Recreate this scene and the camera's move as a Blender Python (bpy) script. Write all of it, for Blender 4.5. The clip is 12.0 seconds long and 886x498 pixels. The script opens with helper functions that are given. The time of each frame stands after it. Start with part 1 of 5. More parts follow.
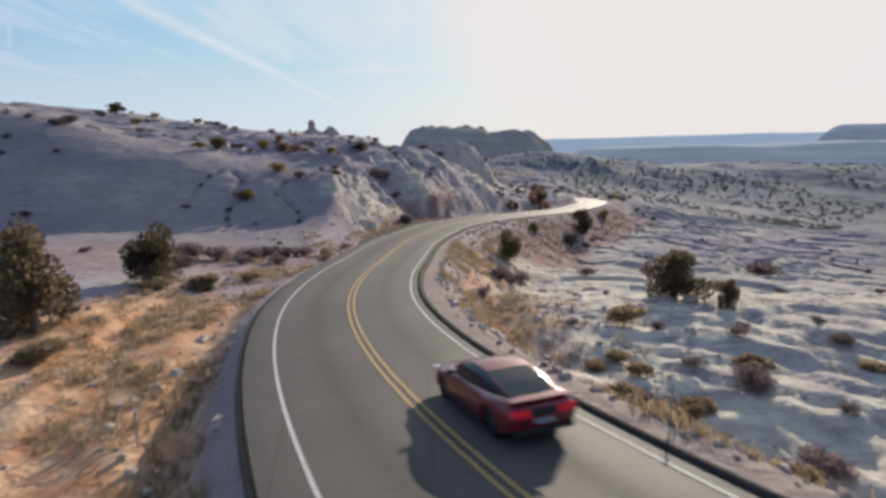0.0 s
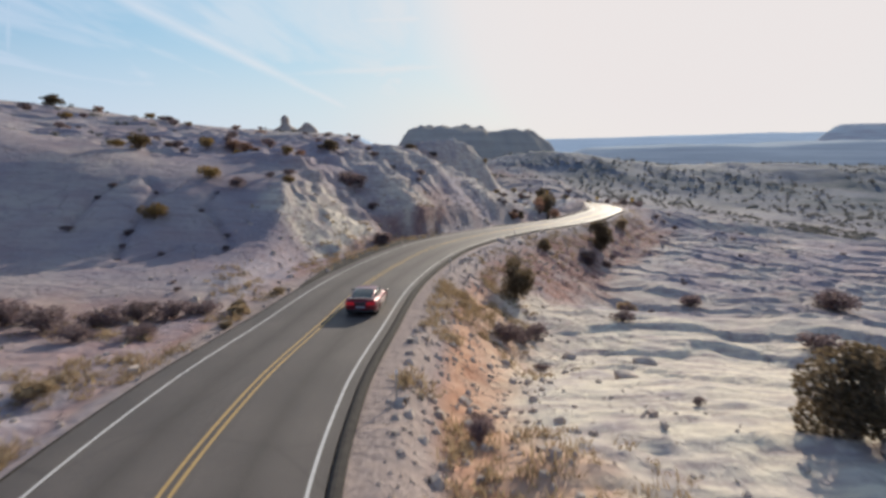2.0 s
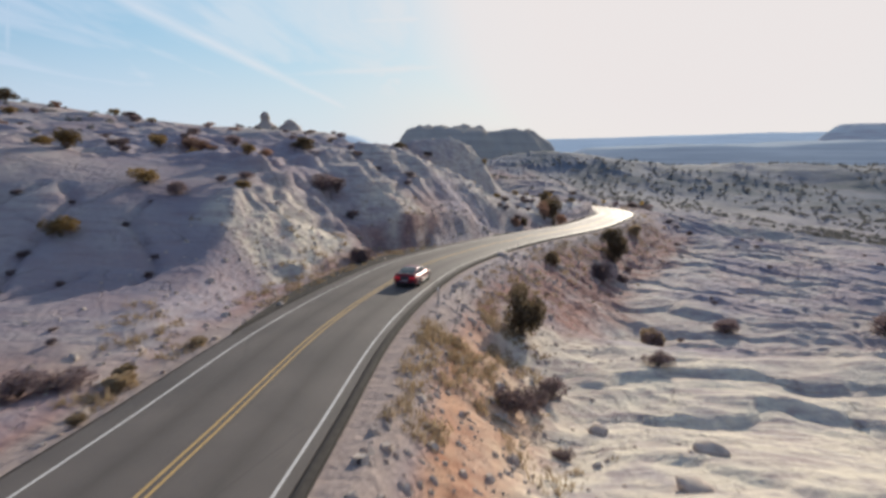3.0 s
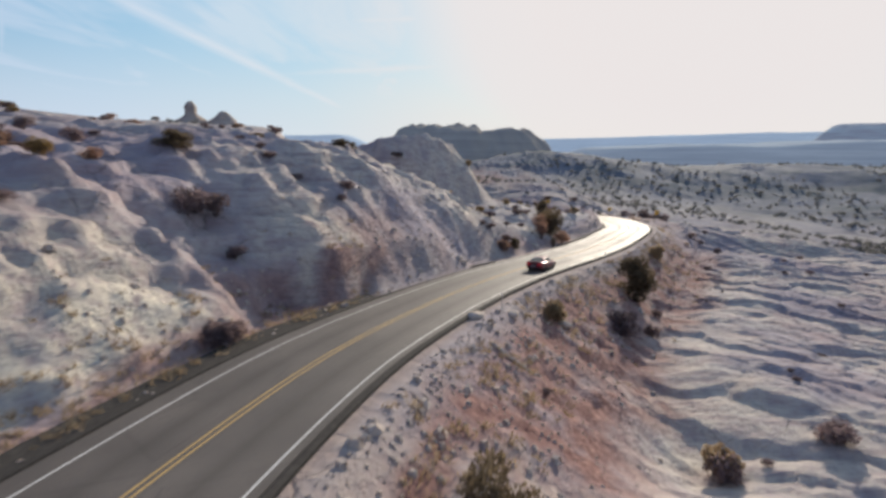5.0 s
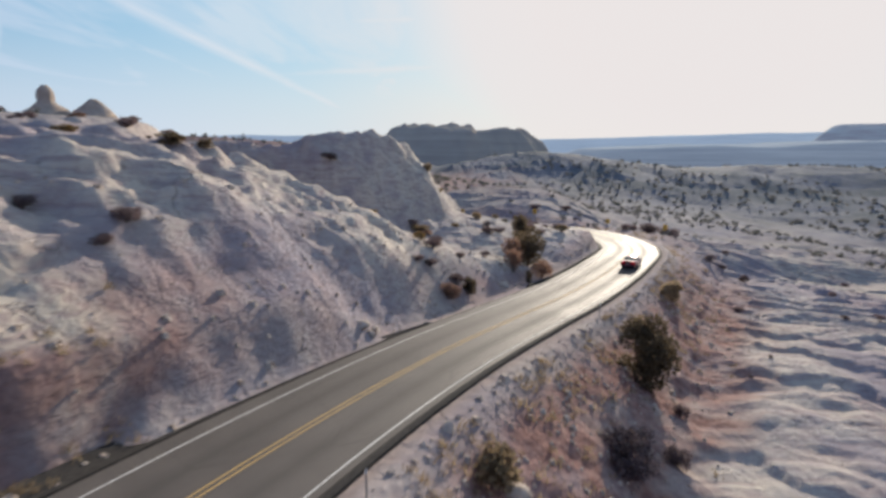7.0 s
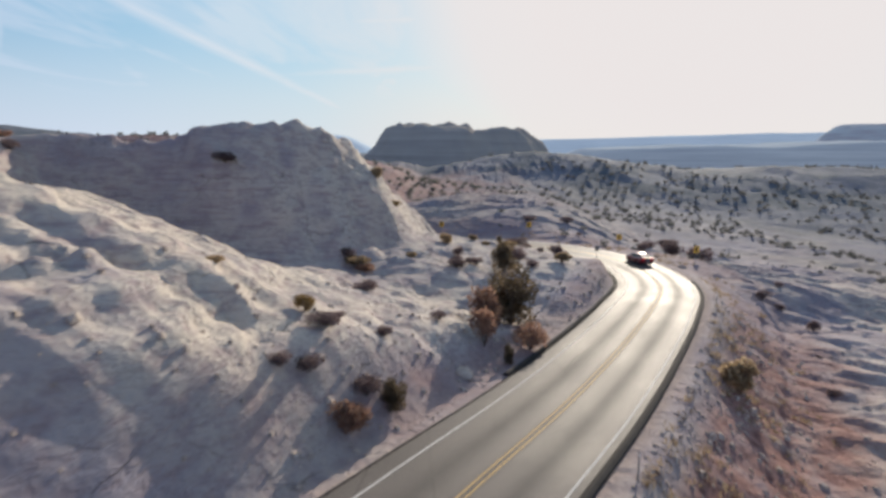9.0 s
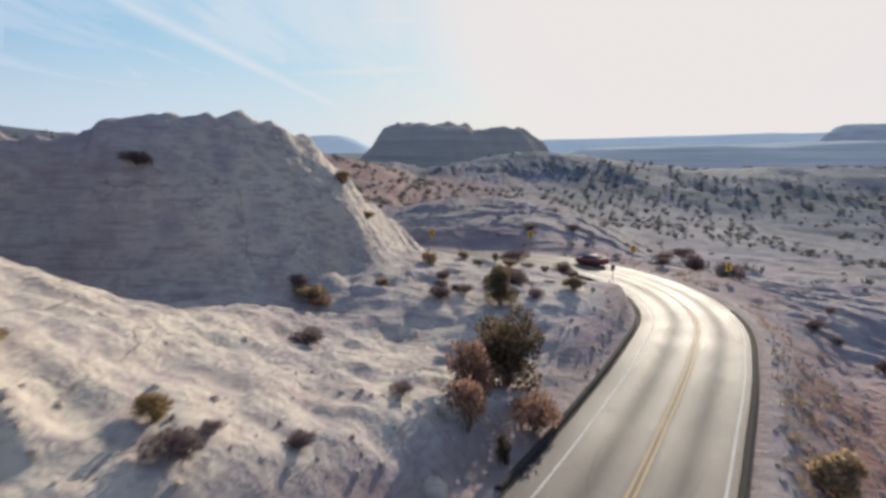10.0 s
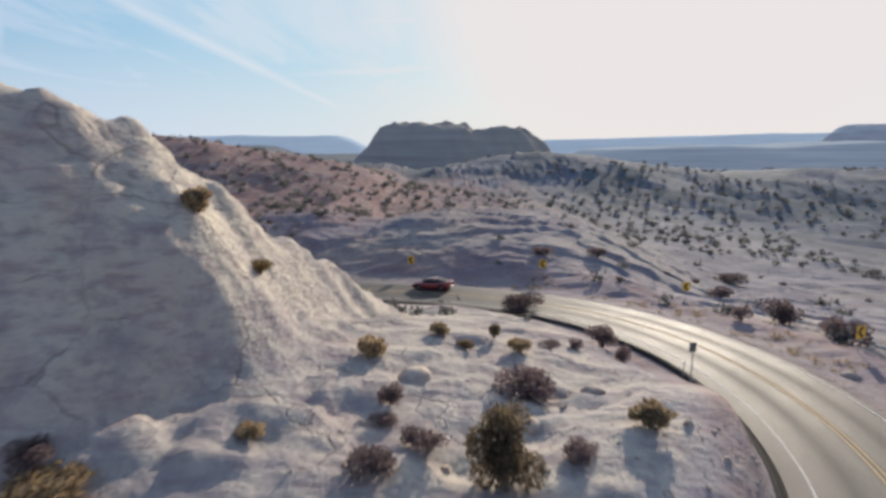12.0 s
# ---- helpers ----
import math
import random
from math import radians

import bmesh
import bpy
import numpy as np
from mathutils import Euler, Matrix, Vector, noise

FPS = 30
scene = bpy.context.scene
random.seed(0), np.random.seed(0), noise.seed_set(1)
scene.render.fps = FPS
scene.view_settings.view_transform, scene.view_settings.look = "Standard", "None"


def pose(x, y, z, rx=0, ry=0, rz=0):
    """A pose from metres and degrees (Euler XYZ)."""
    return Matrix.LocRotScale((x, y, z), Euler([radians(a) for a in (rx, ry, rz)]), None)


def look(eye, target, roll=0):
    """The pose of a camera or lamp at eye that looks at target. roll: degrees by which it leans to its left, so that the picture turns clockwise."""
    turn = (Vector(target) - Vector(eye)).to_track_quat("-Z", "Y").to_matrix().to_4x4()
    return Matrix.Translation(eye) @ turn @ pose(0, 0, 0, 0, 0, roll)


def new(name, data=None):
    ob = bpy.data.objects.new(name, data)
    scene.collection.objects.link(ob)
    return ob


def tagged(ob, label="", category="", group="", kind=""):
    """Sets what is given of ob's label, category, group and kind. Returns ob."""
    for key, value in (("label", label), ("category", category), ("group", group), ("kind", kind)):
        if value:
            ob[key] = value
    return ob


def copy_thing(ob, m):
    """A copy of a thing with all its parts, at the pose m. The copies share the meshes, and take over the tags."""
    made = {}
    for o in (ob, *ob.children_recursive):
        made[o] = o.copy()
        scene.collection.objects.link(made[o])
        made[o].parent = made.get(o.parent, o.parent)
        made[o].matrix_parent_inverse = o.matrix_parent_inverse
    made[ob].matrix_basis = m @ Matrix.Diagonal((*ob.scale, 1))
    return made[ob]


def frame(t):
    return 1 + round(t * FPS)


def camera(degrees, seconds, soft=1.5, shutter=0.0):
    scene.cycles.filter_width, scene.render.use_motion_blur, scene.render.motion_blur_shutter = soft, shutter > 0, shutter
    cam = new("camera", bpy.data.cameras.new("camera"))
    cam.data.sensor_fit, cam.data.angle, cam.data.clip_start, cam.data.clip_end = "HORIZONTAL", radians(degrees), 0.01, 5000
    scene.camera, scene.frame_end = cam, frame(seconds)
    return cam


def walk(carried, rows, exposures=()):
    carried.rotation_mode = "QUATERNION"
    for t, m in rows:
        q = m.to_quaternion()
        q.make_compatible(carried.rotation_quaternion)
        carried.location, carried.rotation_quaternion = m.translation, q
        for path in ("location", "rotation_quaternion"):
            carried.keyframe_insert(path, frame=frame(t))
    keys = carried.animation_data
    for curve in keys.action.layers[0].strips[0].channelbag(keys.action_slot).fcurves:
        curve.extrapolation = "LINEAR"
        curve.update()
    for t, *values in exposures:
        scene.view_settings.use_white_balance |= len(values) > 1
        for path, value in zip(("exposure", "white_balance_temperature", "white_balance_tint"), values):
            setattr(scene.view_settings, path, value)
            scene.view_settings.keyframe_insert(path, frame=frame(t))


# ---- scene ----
# ---------- camera and its flight ----------
cam = camera(74.0, 12.0, soft=3.2, shutter=0.5)
METRES, EYE, TILT, LEAN, TURN = 97.6, 7.0, -10.4, 0.0, 0.0
ROWS = [
    (0.0, 0.0000, 0.0000, 0.0000, -0.00, 0.00, 0.00),
    (0.5, 0.0034, 0.0470, 0.0079, -0.01, 0.01, 0.02),
    (1.0, 0.0068, 0.0965, 0.0164, -0.01, 0.01, 0.02),
    (1.5, 0.0106, 0.1483, 0.0249, -0.03, -0.00, 0.03),
    (2.0, 0.0144, 0.2025, 0.0336, -0.06, 0.00, 0.03),
    (2.5, 0.0186, 0.2596, 0.0422, -0.06, 0.03, 0.06),
    (4.5, 0.0513, 0.5073, 0.0831, -0.35, -0.01, 0.07),
    (5.0, 0.0659, 0.5702, 0.0937, -0.46, 0.00, 0.09),
    (5.5, 0.0832, 0.6326, 0.1045, -0.53, 0.01, 0.11),
    (6.0, 0.1024, 0.6942, 0.1150, -0.57, 0.03, 0.12),
    (6.5, 0.1217, 0.7558, 0.1253, -0.58, 0.05, 0.14),
    (7.0, 0.1398, 0.8180, 0.1356, -0.59, 0.04, 0.09),
    (9.0, 0.1933, 1.0696, 0.1761, -0.55, 0.07, 0.08),
    (9.5, 0.2029, 1.1333, 0.1865, -0.52, 0.08, 0.07),
    (10.0, 0.2116, 1.1973, 0.1969, -0.50, 0.09, 0.08),
    (10.5, 0.2189, 1.2620, 0.2074, -0.50, 0.10, 0.11),
    (11.0, 0.2257, 1.3260, 0.2179, -0.51, 0.10, 0.10),
    (11.5, 0.2319, 1.3904, 0.2285, -0.52, 0.12, 0.10),
    (12.0, 0.2374, 1.4549, 0.2393, -0.51, 0.12, 0.08),
]
walk(cam, [(t, pose(0, 0, EYE, TILT, LEAN, TURN) @ pose(METRES * x, METRES * y, METRES * z, 90 + pitch, roll, yaw)) for t, x, y, z, yaw, pitch, roll in ROWS])

# ---------- light ----------
SUN_AZ, SUN_EL = 23.0, 17.0  # degrees: to the right of +y, above the horizon
SUN_WAY = Vector((math.sin(radians(SUN_AZ)) * math.cos(radians(SUN_EL)), math.cos(radians(SUN_AZ)) * math.cos(radians(SUN_EL)), math.sin(radians(SUN_EL))))


def node(tree, kind, inputs=None, **props):
    n = tree.nodes.new(kind)
    for key, value in props.items():
        setattr(n, key, value)
    for key, value in (inputs or {}).items():
        if isinstance(value, bpy.types.NodeSocket):
            tree.links.new(value, n.inputs[key])
        else:
            n.inputs[key].default_value = value
    return n


def ramp(tree, fac, stops, mode="LINEAR"):
    n = tree.nodes.new("ShaderNodeValToRGB")
    n.color_ramp.interpolation = mode
    while len(n.color_ramp.elements) < len(stops):
        n.color_ramp.elements.new(0.5)
    for e, (p, c) in zip(n.color_ramp.elements, stops):
        e.position = p
        e.color = (c, c, c, 1) if isinstance(c, (int, float)) else (*c, 1)
    tree.links.new(fac, n.inputs[0])
    return n.outputs[0]


def mixed(tree, fac, a, b, blend="MIX"):
    n = tree.nodes.new("ShaderNodeMix")
    n.data_type, n.blend_type = "RGBA", blend
    for sock, value in ((n.inputs[0], fac), (n.inputs[6], a), (n.inputs[7], b)):
        if isinstance(value, bpy.types.NodeSocket):
            tree.links.new(value, sock)
        else:
            sock.default_value = value if isinstance(value, (int, float)) else (*value, 1)
    return n.outputs[2]


def make_world():
    w = bpy.data.worlds.new("sky")
    scene.world = w
    w.use_nodes = True
    t = w.node_tree
    t.nodes.clear()
    sky = node(t, "ShaderNodeTexSky", sky_type="NISHITA", sun_disc=False, sun_elevation=radians(SUN_EL),
               sun_rotation=radians(SUN_AZ), air_density=1.3, dust_density=0.6, ozone_density=2.5)
    co = node(t, "ShaderNodeTexCoord")
    # thin high cloud: noise on a plane far overhead, drawn out along the wind
    sep = node(t, "ShaderNodeSeparateXYZ", {0: co.outputs["Generated"]})
    up = node(t, "ShaderNodeMath", {0: sep.outputs[2], 1: 0.06}, operation="ADD")
    up = node(t, "ShaderNodeMath", {0: up.outputs[0], 1: 0.03}, operation="MAXIMUM")
    px = node(t, "ShaderNodeMath", {0: sep.outputs[0], 1: up.outputs[0]}, operation="DIVIDE")
    py = node(t, "ShaderNodeMath", {0: sep.outputs[1], 1: up.outputs[0]}, operation="DIVIDE")
    flat = node(t, "ShaderNodeCombineXYZ", {0: px.outputs[0], 1: py.outputs[0]})
    turn = node(t, "ShaderNodeMapping", {0: flat.outputs[0], 2: (0, 0, radians(38)), 3: (0.9, 0.26, 1)})
    streak = node(t, "ShaderNodeTexNoise", {"Vector": turn.outputs[0], "Scale": 1.5, "Detail": 7.0, "Roughness": 0.58, "Distortion": 0.5})
    wisps = ramp(t, streak.outputs[0], [(0.36, 0.0), (0.62, 1.0)])
    # the veil of cloud is brightest towards the sun
    dot = node(t, "ShaderNodeVectorMath", {0: co.outputs["Generated"], 1: tuple(SUN_WAY)}, operation="DOT_PRODUCT")
    veil = ramp(t, dot.outputs["Value"], [(0.76, 0.0), (0.895, 0.40), (0.935, 0.92), (0.97, 1.0)])
    cover = node(t, "ShaderNodeMath", {0: wisps, 1: 0.64}, operation="MULTIPLY")
    cover = node(t, "ShaderNodeMath", {0: cover.outputs[0], 1: veil}, operation="MAXIMUM")
    # broad old trails of cloud, each along a great circle: a way at either end, half width, strength
    frayed = ramp(t, streak.outputs[0], [(0.28, 0.55), (0.55, 1.0)])
    for a, b, width, much in (((-0.56, 1, 0.247), (-0.12, 1, 0.035), 0.020, 0.9), ((-0.16, 1, 0.19), (0.12, 1, 0.20), 0.020, 0.7),
                              ((-0.30, 1, 0.105), (0.10, 1, 0.125), 0.017, 0.75), ((-0.693, 1, 0.24), (-0.71, 1, 0.12), 0.009, 0.6), ((-0.62, 1, 0.12), (-0.2, 1, 0.10), 0.012, 0.4)):
        a, b = Vector(a).normalized(), Vector(b).normalized()
        off = node(t, "ShaderNodeVectorMath", {0: co.outputs["Generated"], 1: tuple(a.cross(b).normalized())}, operation="DOT_PRODUCT")
        off = node(t, "ShaderNodeMath", {0: off.outputs["Value"]}, operation="ABSOLUTE")
        across = ramp(t, node(t, "ShaderNodeMath", {0: off.outputs[0], 1: 1 / width}, operation="MULTIPLY").outputs[0], [(0.0, 1.0), (0.45, 0.6), (1.0, 0.0)])
        mid = node(t, "ShaderNodeVectorMath", {0: co.outputs["Generated"], 1: tuple((a + b).normalized())}, operation="DOT_PRODUCT")
        ends = ramp(t, mid.outputs["Value"], [(max(0.0, 1 - 1.5 * (1 - (a + b).normalized().dot(a))), 0.0), (0.5 + 0.5 * (a + b).normalized().dot(a), 1.0)])
        trail = node(t, "ShaderNodeMath", {0: across, 1: ends}, operation="MULTIPLY")
        trail = node(t, "ShaderNodeMath", {0: trail.outputs[0], 1: frayed}, operation="MULTIPLY")
        trail = node(t, "ShaderNodeMath", {0: trail.outputs[0], 1: much}, operation="MULTIPLY")
        cover = node(t, "ShaderNodeMath", {0: cover.outputs[0], 1: trail.outputs[0]}, operation="MAXIMUM")
    glow = ramp(t, dot.outputs["Value"], [(0.0, (0.45, 0.52, 0.83)), (0.55, (0.575, 0.64, 0.76)), (0.8, (0.63, 0.67, 0.71)), (0.9, (0.715, 0.675, 0.67))])
    blue = node(t, "ShaderNodeVectorMath", {0: sky.outputs[0], 3: 0.085}, operation="SCALE")
    # pale haze low over the land
    low = ramp(t, sep.outputs[2], [(0.0, 0.88), (0.07, 0.62), (0.14, 0.28), (0.22, 0.0)])
    cover = node(t, "ShaderNodeMath", {0: cover.outputs[0], 1: low}, operation="MAXIMUM")
    blue = mixed(t, 1.0, blue.outputs[0], (0.66, 0.95, 1.22), "MULTIPLY")
    clear = ramp(t, dot.outputs["Value"], [(0.45, (0.19, 0.40, 0.61)), (0.8, (0.32, 0.55, 0.72)), (0.93, (0.52, 0.65, 0.71))])
    blue = mixed(t, ramp(t, dot.outputs["Value"], [(0.3, 0.0), (0.6, 0.75)]), blue, clear)
    both = mixed(t, cover.outputs[0], blue, glow)
    bg = node(t, "ShaderNodeBackground", {0: both, 1: 1.0})
    t.links.new(bg.outputs[0], node(t, "ShaderNodeOutputWorld").inputs[0])


make_world()
sun = new("sun", bpy.data.lights.new("sun", "SUN"))
sun.data.energy, sun.data.angle, sun.data.color = 5.2, radians(0.6), (1.0, 0.89, 0.74)
sun.matrix_world = look((0, 0, 60), Vector((0, 0, 60)) - SUN_WAY)
scene.view_settings.exposure = 0.22

# ---------- plan of the land ----------
# the road's centre line: x, y, z every twelve metres or so
CENTRE = np.array([
    (14, -8, 1.7), (8.5, -1, 1.3), (2.7, 7.4, 0.7), (-2.0, 18.4, -0.4), (-4.7, 29.0, -1.3), (-5.5, 39.8, -2.2), (-5.1, 50.7, -3.1), (-4.3, 62.1, -3.8),
    (-2.5, 73.6, -4.5), (0.4, 85.1, -5.1), (4.3, 95.9, -5.9), (8.7, 106.4, -6.8), (13.9, 116.5, -7.6), (19.8, 126.3, -8.4),
    (26.1, 136.1, -9.1), (32.2, 146.4, -9.7), (38.1, 156.8, -9.9), (42.8, 167.0, -10.3), (44.4, 177.8, -10.7), (42.6, 188.5, -11.1),
    (37.0, 198.5, -11.6), (27.0, 206.3, -12.2), (13, 212, -12.9), (-6, 217, -13.6), (-40, 223, -14.7)], float)
HALF = 3.35  # centre line to white line


def spline(c, n):
    p = np.vstack([2 * c[0] - c[1], c, 2 * c[-1] - c[-2]])
    s = (np.arange(n) / n)[:, None]
    out = []
    for i in range(1, len(p) - 2):
        a, b, d, e = p[i - 1:i + 3]
        out.append(0.5 * (2 * b + (d - a) * s + (2 * a - 5 * b + 4 * d - e) * s ** 2 + (3 * b - a - 3 * d + e) * s ** 3))
    out.append(c[-1:])
    return np.vstack(out)


LINE = spline(CENTRE, 16)
TANGENT = np.gradient(LINE, axis=0)
TANGENT[:, 2] = 0
TANGENT /= np.linalg.norm(TANGENT, axis=1)[:, None]
RIGHT = np.stack([TANGENT[:, 1], -TANGENT[:, 0], 0 * TANGENT[:, 0]], 1)
STATION = np.r_[0, np.cumsum(np.linalg.norm(np.diff(LINE, axis=0), axis=1))]


def by_road(x, y):
    """Signed distance from the centre line (right: plus), its height and its station there."""
    s, z, u = (np.empty(len(x)) for _ in range(3))
    for i in range(0, len(x), 20000):
        dx, dy = x[i:i + 20000, None] - LINE[None, :, 0], y[i:i + 20000, None] - LINE[None, :, 1]
        k = np.argmin(dx * dx + dy * dy, 1)
        j = np.arange(len(k))
        along = dx[j, k] * TANGENT[k, 0] + dy[j, k] * TANGENT[k, 1]
        side = dx[j, k] * RIGHT[k, 0] + dy[j, k] * RIGHT[k, 1]
        a = np.clip(STATION[k] + along, 0, STATION[-1])
        s[i:i + 20000] = np.where(side < 0, -1, 1) * np.hypot(side, np.abs(along) - np.abs(a - STATION[k]))
        z[i:i + 20000] = np.interp(a, STATION, LINE[:, 2])
        u[i:i + 20000] = a
    return s, z, u


def lattice(ix, iy, seed):
    h = (ix.astype(np.int64) * 374761393 + iy.astype(np.int64) * 668265263 + seed * 974634777) & 0xffffffff
    h = ((h ^ (h >> 13)) * 1274126177) & 0xffffffff
    return ((h ^ (h >> 16)) & 0xffff) / 32767.5 - 1


def value(x, y, seed=0):
    ix, iy = np.floor(x), np.floor(y)
    fx, fy = x - ix, y - iy
    fx, fy = fx ** 3 * (fx * (fx * 6 - 15) + 10), fy ** 3 * (fy * (fy * 6 - 15) + 10)
    a = lattice(ix, iy, seed) * (1 - fx) + lattice(ix + 1, iy, seed) * fx
    b = lattice(ix, iy + 1, seed) * (1 - fx) + lattice(ix + 1, iy + 1, seed) * fx
    return a * (1 - fy) + b * fy


def fbm(x, y, size, octaves=4, seed=0, gain=0.5):
    out, amp, total = 0, 1.0, 0
    for o in range(octaves):
        out = out + amp * value(x / size + 17.3 * o, y / size - 9.1 * o, seed + o)
        total += amp
        amp, size = amp * gain, size * 0.5
    return out / total


def ramped(v, a, b):
    t = np.clip((v - a) / (b - a), 0, 1)
    return t * t * (3 - 2 * t)


def soft_max(a, b, k):
    h = np.clip(0.5 + 0.5 * (a - b) / k, 0, 1)
    return b * (1 - h) + a * h + k * h * (1 - h)


def soft_min(a, b, k):
    return -soft_max(-a, -b, k)


# spurs and domes of rock: crest from, crest to (x, y, z), slope of the sides, roundness of the crest
SPURS = [
    ((-40, 161, 3.0), (-14, 160, 5.4), 1.4, 1.5),
    ((-14, 160, 5.4), (-8, 161.5, 6.6), 1.3, 1.2),
    ((-8, 161.5, 6.6), (0, 165, 6.6), 1.25, 1.2),
    ((0, 165, 6.6), (4, 168, 6.6), 1.3, 1.0),
    ((4, 168, 6.6), (8.6, 172, 5.0), 1.5, 1.0),
    ((8.6, 172, 5.0), (21.5, 193, -11.3), 1.5, 0.8),
    ((-6.5, 113.5, 5.0), (-1.0, 118.3, 2.0), 1.0, 1.2),
    ((-1.0, 118.3, 2.0), (8.2, 122.2, -6.2), 1.25, 0.8),
    ((-3.0, 127.5, 3.4), (3.6, 130.8, -0.2), 1.0, 1.2),
    ((3.6, 130.8, -0.2), (10.5, 133.0, -5.4), 1.1, 0.8),
    ((-26, 161.5, 4.5), (-34, 158, 6.6), 0.8, 2.0),
    ((36, 170, -8.0), (27, 163, -7.5), 0.35, 3.0),
]
# far swells of the land: middle x, y, top, half widths across and along
SWELLS = [
    (34, 243, 9.0, 34, 36), (-72, 325, 17.0, 80, 42), (190, 420, 17.0, 190, 70), (75, 400, 9.0, 45, 45),
    (420, 520, 14.0, 180, 90), (-330, 500, 34.0, 200, 200), (23, 86, -2.2, 12, 9), (110, 150, 3.0, 40, 20), (72, 240, -3.0, 22, 30),
]

# clefts in the dome, as lines on the plan
CLEFTS = [
    [(-30.9, 69.8), (-30.6, 74.7), (-29.6, 78.3)],
    [(-24.5, 66.0), (-25.7, 70.3), (-26.0, 74.2), (-26.3, 76.9), (-27.8, 78.9)],
    [(-17.8, 68.8), (-17.2, 70.0), (-17.8, 72.1), (-21.3, 75.2), (-20.9, 78.6)],
    [(-24.4, 64.0), (-23.1, 64.9), (-21.8, 67.7), (-21.2, 69.0)],
]


def natural(x, y, s, zr, u):
    yc = np.interp(u, STATION, LINE[:, 1])
    # the high ground on the road's left
    lid = 4 + 0.06 * (np.minimum(y, 142) - 100) + 0.07 * np.maximum(-x - 10, 0) + (0.10 * np.maximum(-x - 20, 0) - 0.9) * (1 - ramped(y, 84, 100))
    lid = lid - 26 * ramped(y, 215, 290) + 1.3 * fbm(x, y, 26, 3, 5)
    lid = np.minimum(lid + 3.0 * ramped(-x, 45, 80) * (1 - ramped(y, 150, 180)), 24)
    back = np.interp(yc, [0, 30, 45, 60, 76, 84, 88, 93, 98, 106, 115, 122, 130, 150], [8.5, 6, 4.5, 3.8, 3.2, 2.2, 2.2, 3.6, 0.7, 0.7, 1.0, 4.4, 2.0, 1.5])
    cut = np.interp(yc, [0, 40, 60, 78, 90, 97, 114, 120, 127, 136, 220], [0.2, 1.2, 1.4, 0.8, 0.9, 4.0, 3.8, 0.9, 0.9, 0.6, 0.8])
    grade = np.interp(yc, [0, 60, 76, 88, 98, 114, 121, 128, 136, 145, 220], [2.2, 1.8, 1.25, 0.85, 0.72, 0.75, 0.62, 0.34, 0.22, 0.2, 0.2])
    back = back + (1.3 - 0.8 * ramped(yc, 92, 98) * (1 - ramped(yc, 114, 122))) * fbm(x, y, 9, 3, 11)
    d = -s - 5.2 - back
    left = zr - 0.2 + cut * ramped(d, 0, 0.8) + grade * np.maximum(d - 1, 0)
    left = left + 0.04 * np.maximum(-s - 5, 0) * ramped(d, 1, -1)
    # a smooth dome whose face dips towards the start of the road
    floor = zr - 0.2 + 0.02 * np.maximum(-s - 5, 0)
    dome = soft_max(floor + 0.10 * np.maximum(y - 56, 0), -2.4 - 0.135 * (x + 17.3) + 0.5 * (y - 70.2), 2.0)
    dome = dome * (1 - ramped(y, 88, 96)) + 30 * ramped(y, 88, 96)
    left = soft_min(soft_min(left, dome, 1.2), lid, 3.0)
    for (x0, y0, z0), (x1, y1, z1), slope, r in SPURS:
        t = np.clip(((x - x0) * (x1 - x0) + (y - y0) * (y1 - y0)) / ((x1 - x0) ** 2 + (y1 - y0) ** 2), 0, 1)
        off = np.hypot(x - x0 - t * (x1 - x0), y - y0 - t * (y1 - y0)) * (1 + 0.18 * fbm(x, y, 7, 3, 21))
        left = soft_max(left, z0 + t * (z1 - z0) - slope * (np.sqrt(off * off + r * r) - r), 0.8)
    # a slab of bare rock that dips towards the bend
    wob = y + 3.5 * fbm(x, y, 9, 3, 69)
    slab = ramped(-s, 5.6, 9.5) * ramped(wob, 115, 130) * (1 - ramped(wob, 155, 164)) * ramped(x, -18, -8) * (1 - ramped(x - 0.5 * (np.maximum(y, 141) - 138), 15, 21))
    tilt = 0.42 * np.clip(10 - x, 0, 13) * (1 - ramped(wob, 139, 153)) - (0.36 - 0.10 * ramped(y, 136, 146)) * np.maximum(x - 8, 0) * (1 - 0.5 * ramped(y, 152, 164))
    left = left * (1 - slab) + slab * (-4.5 - 0.18 * (np.maximum(y, 136) - 148) + tilt)
    # the valley on its right
    rise = 5.0 - np.sqrt((y - 33.0) ** 2 + 25.0)
    rise = np.where(y < 33, 1.5, 2.0) * rise
    right = -3.2 + 0.14 * np.maximum(rise, -49) - 4.3 * ramped(y + 0.35 * np.minimum(x, 60), 84, 104) * ramped(x, -2, 14)
    right = right - 0.09 * np.clip(x - 45, 0, 130) - 0.02 * np.clip(y - 130, 0, 400)
    right = np.maximum(right, -27)
    for cx, cy, top, wx, wy in SWELLS:
        right = right + top * np.exp(-((x - cx) / wx) ** 2 - ((y - cy) / wy) ** 2)
    # a broad valley beyond the last ridge
    right = right - 48 * ramped(y + 0.2 * np.abs(x - 150), 470, 800) * ramped(x + 0.25 * y, -40, 140)
    right = soft_min(right, zr - 0.3 + 0.22 * np.maximum(s - 6, 0), 1.0)
    bank = zr - 0.25 - (0.72 - 0.56 * ramped(u, 190, 206)) * np.maximum(s - 5.4, 0)
    right = soft_max(right, bank, 1.2)
    w = ramped(s, -2.5, 2.5)
    return left * (1 - w) + right * w


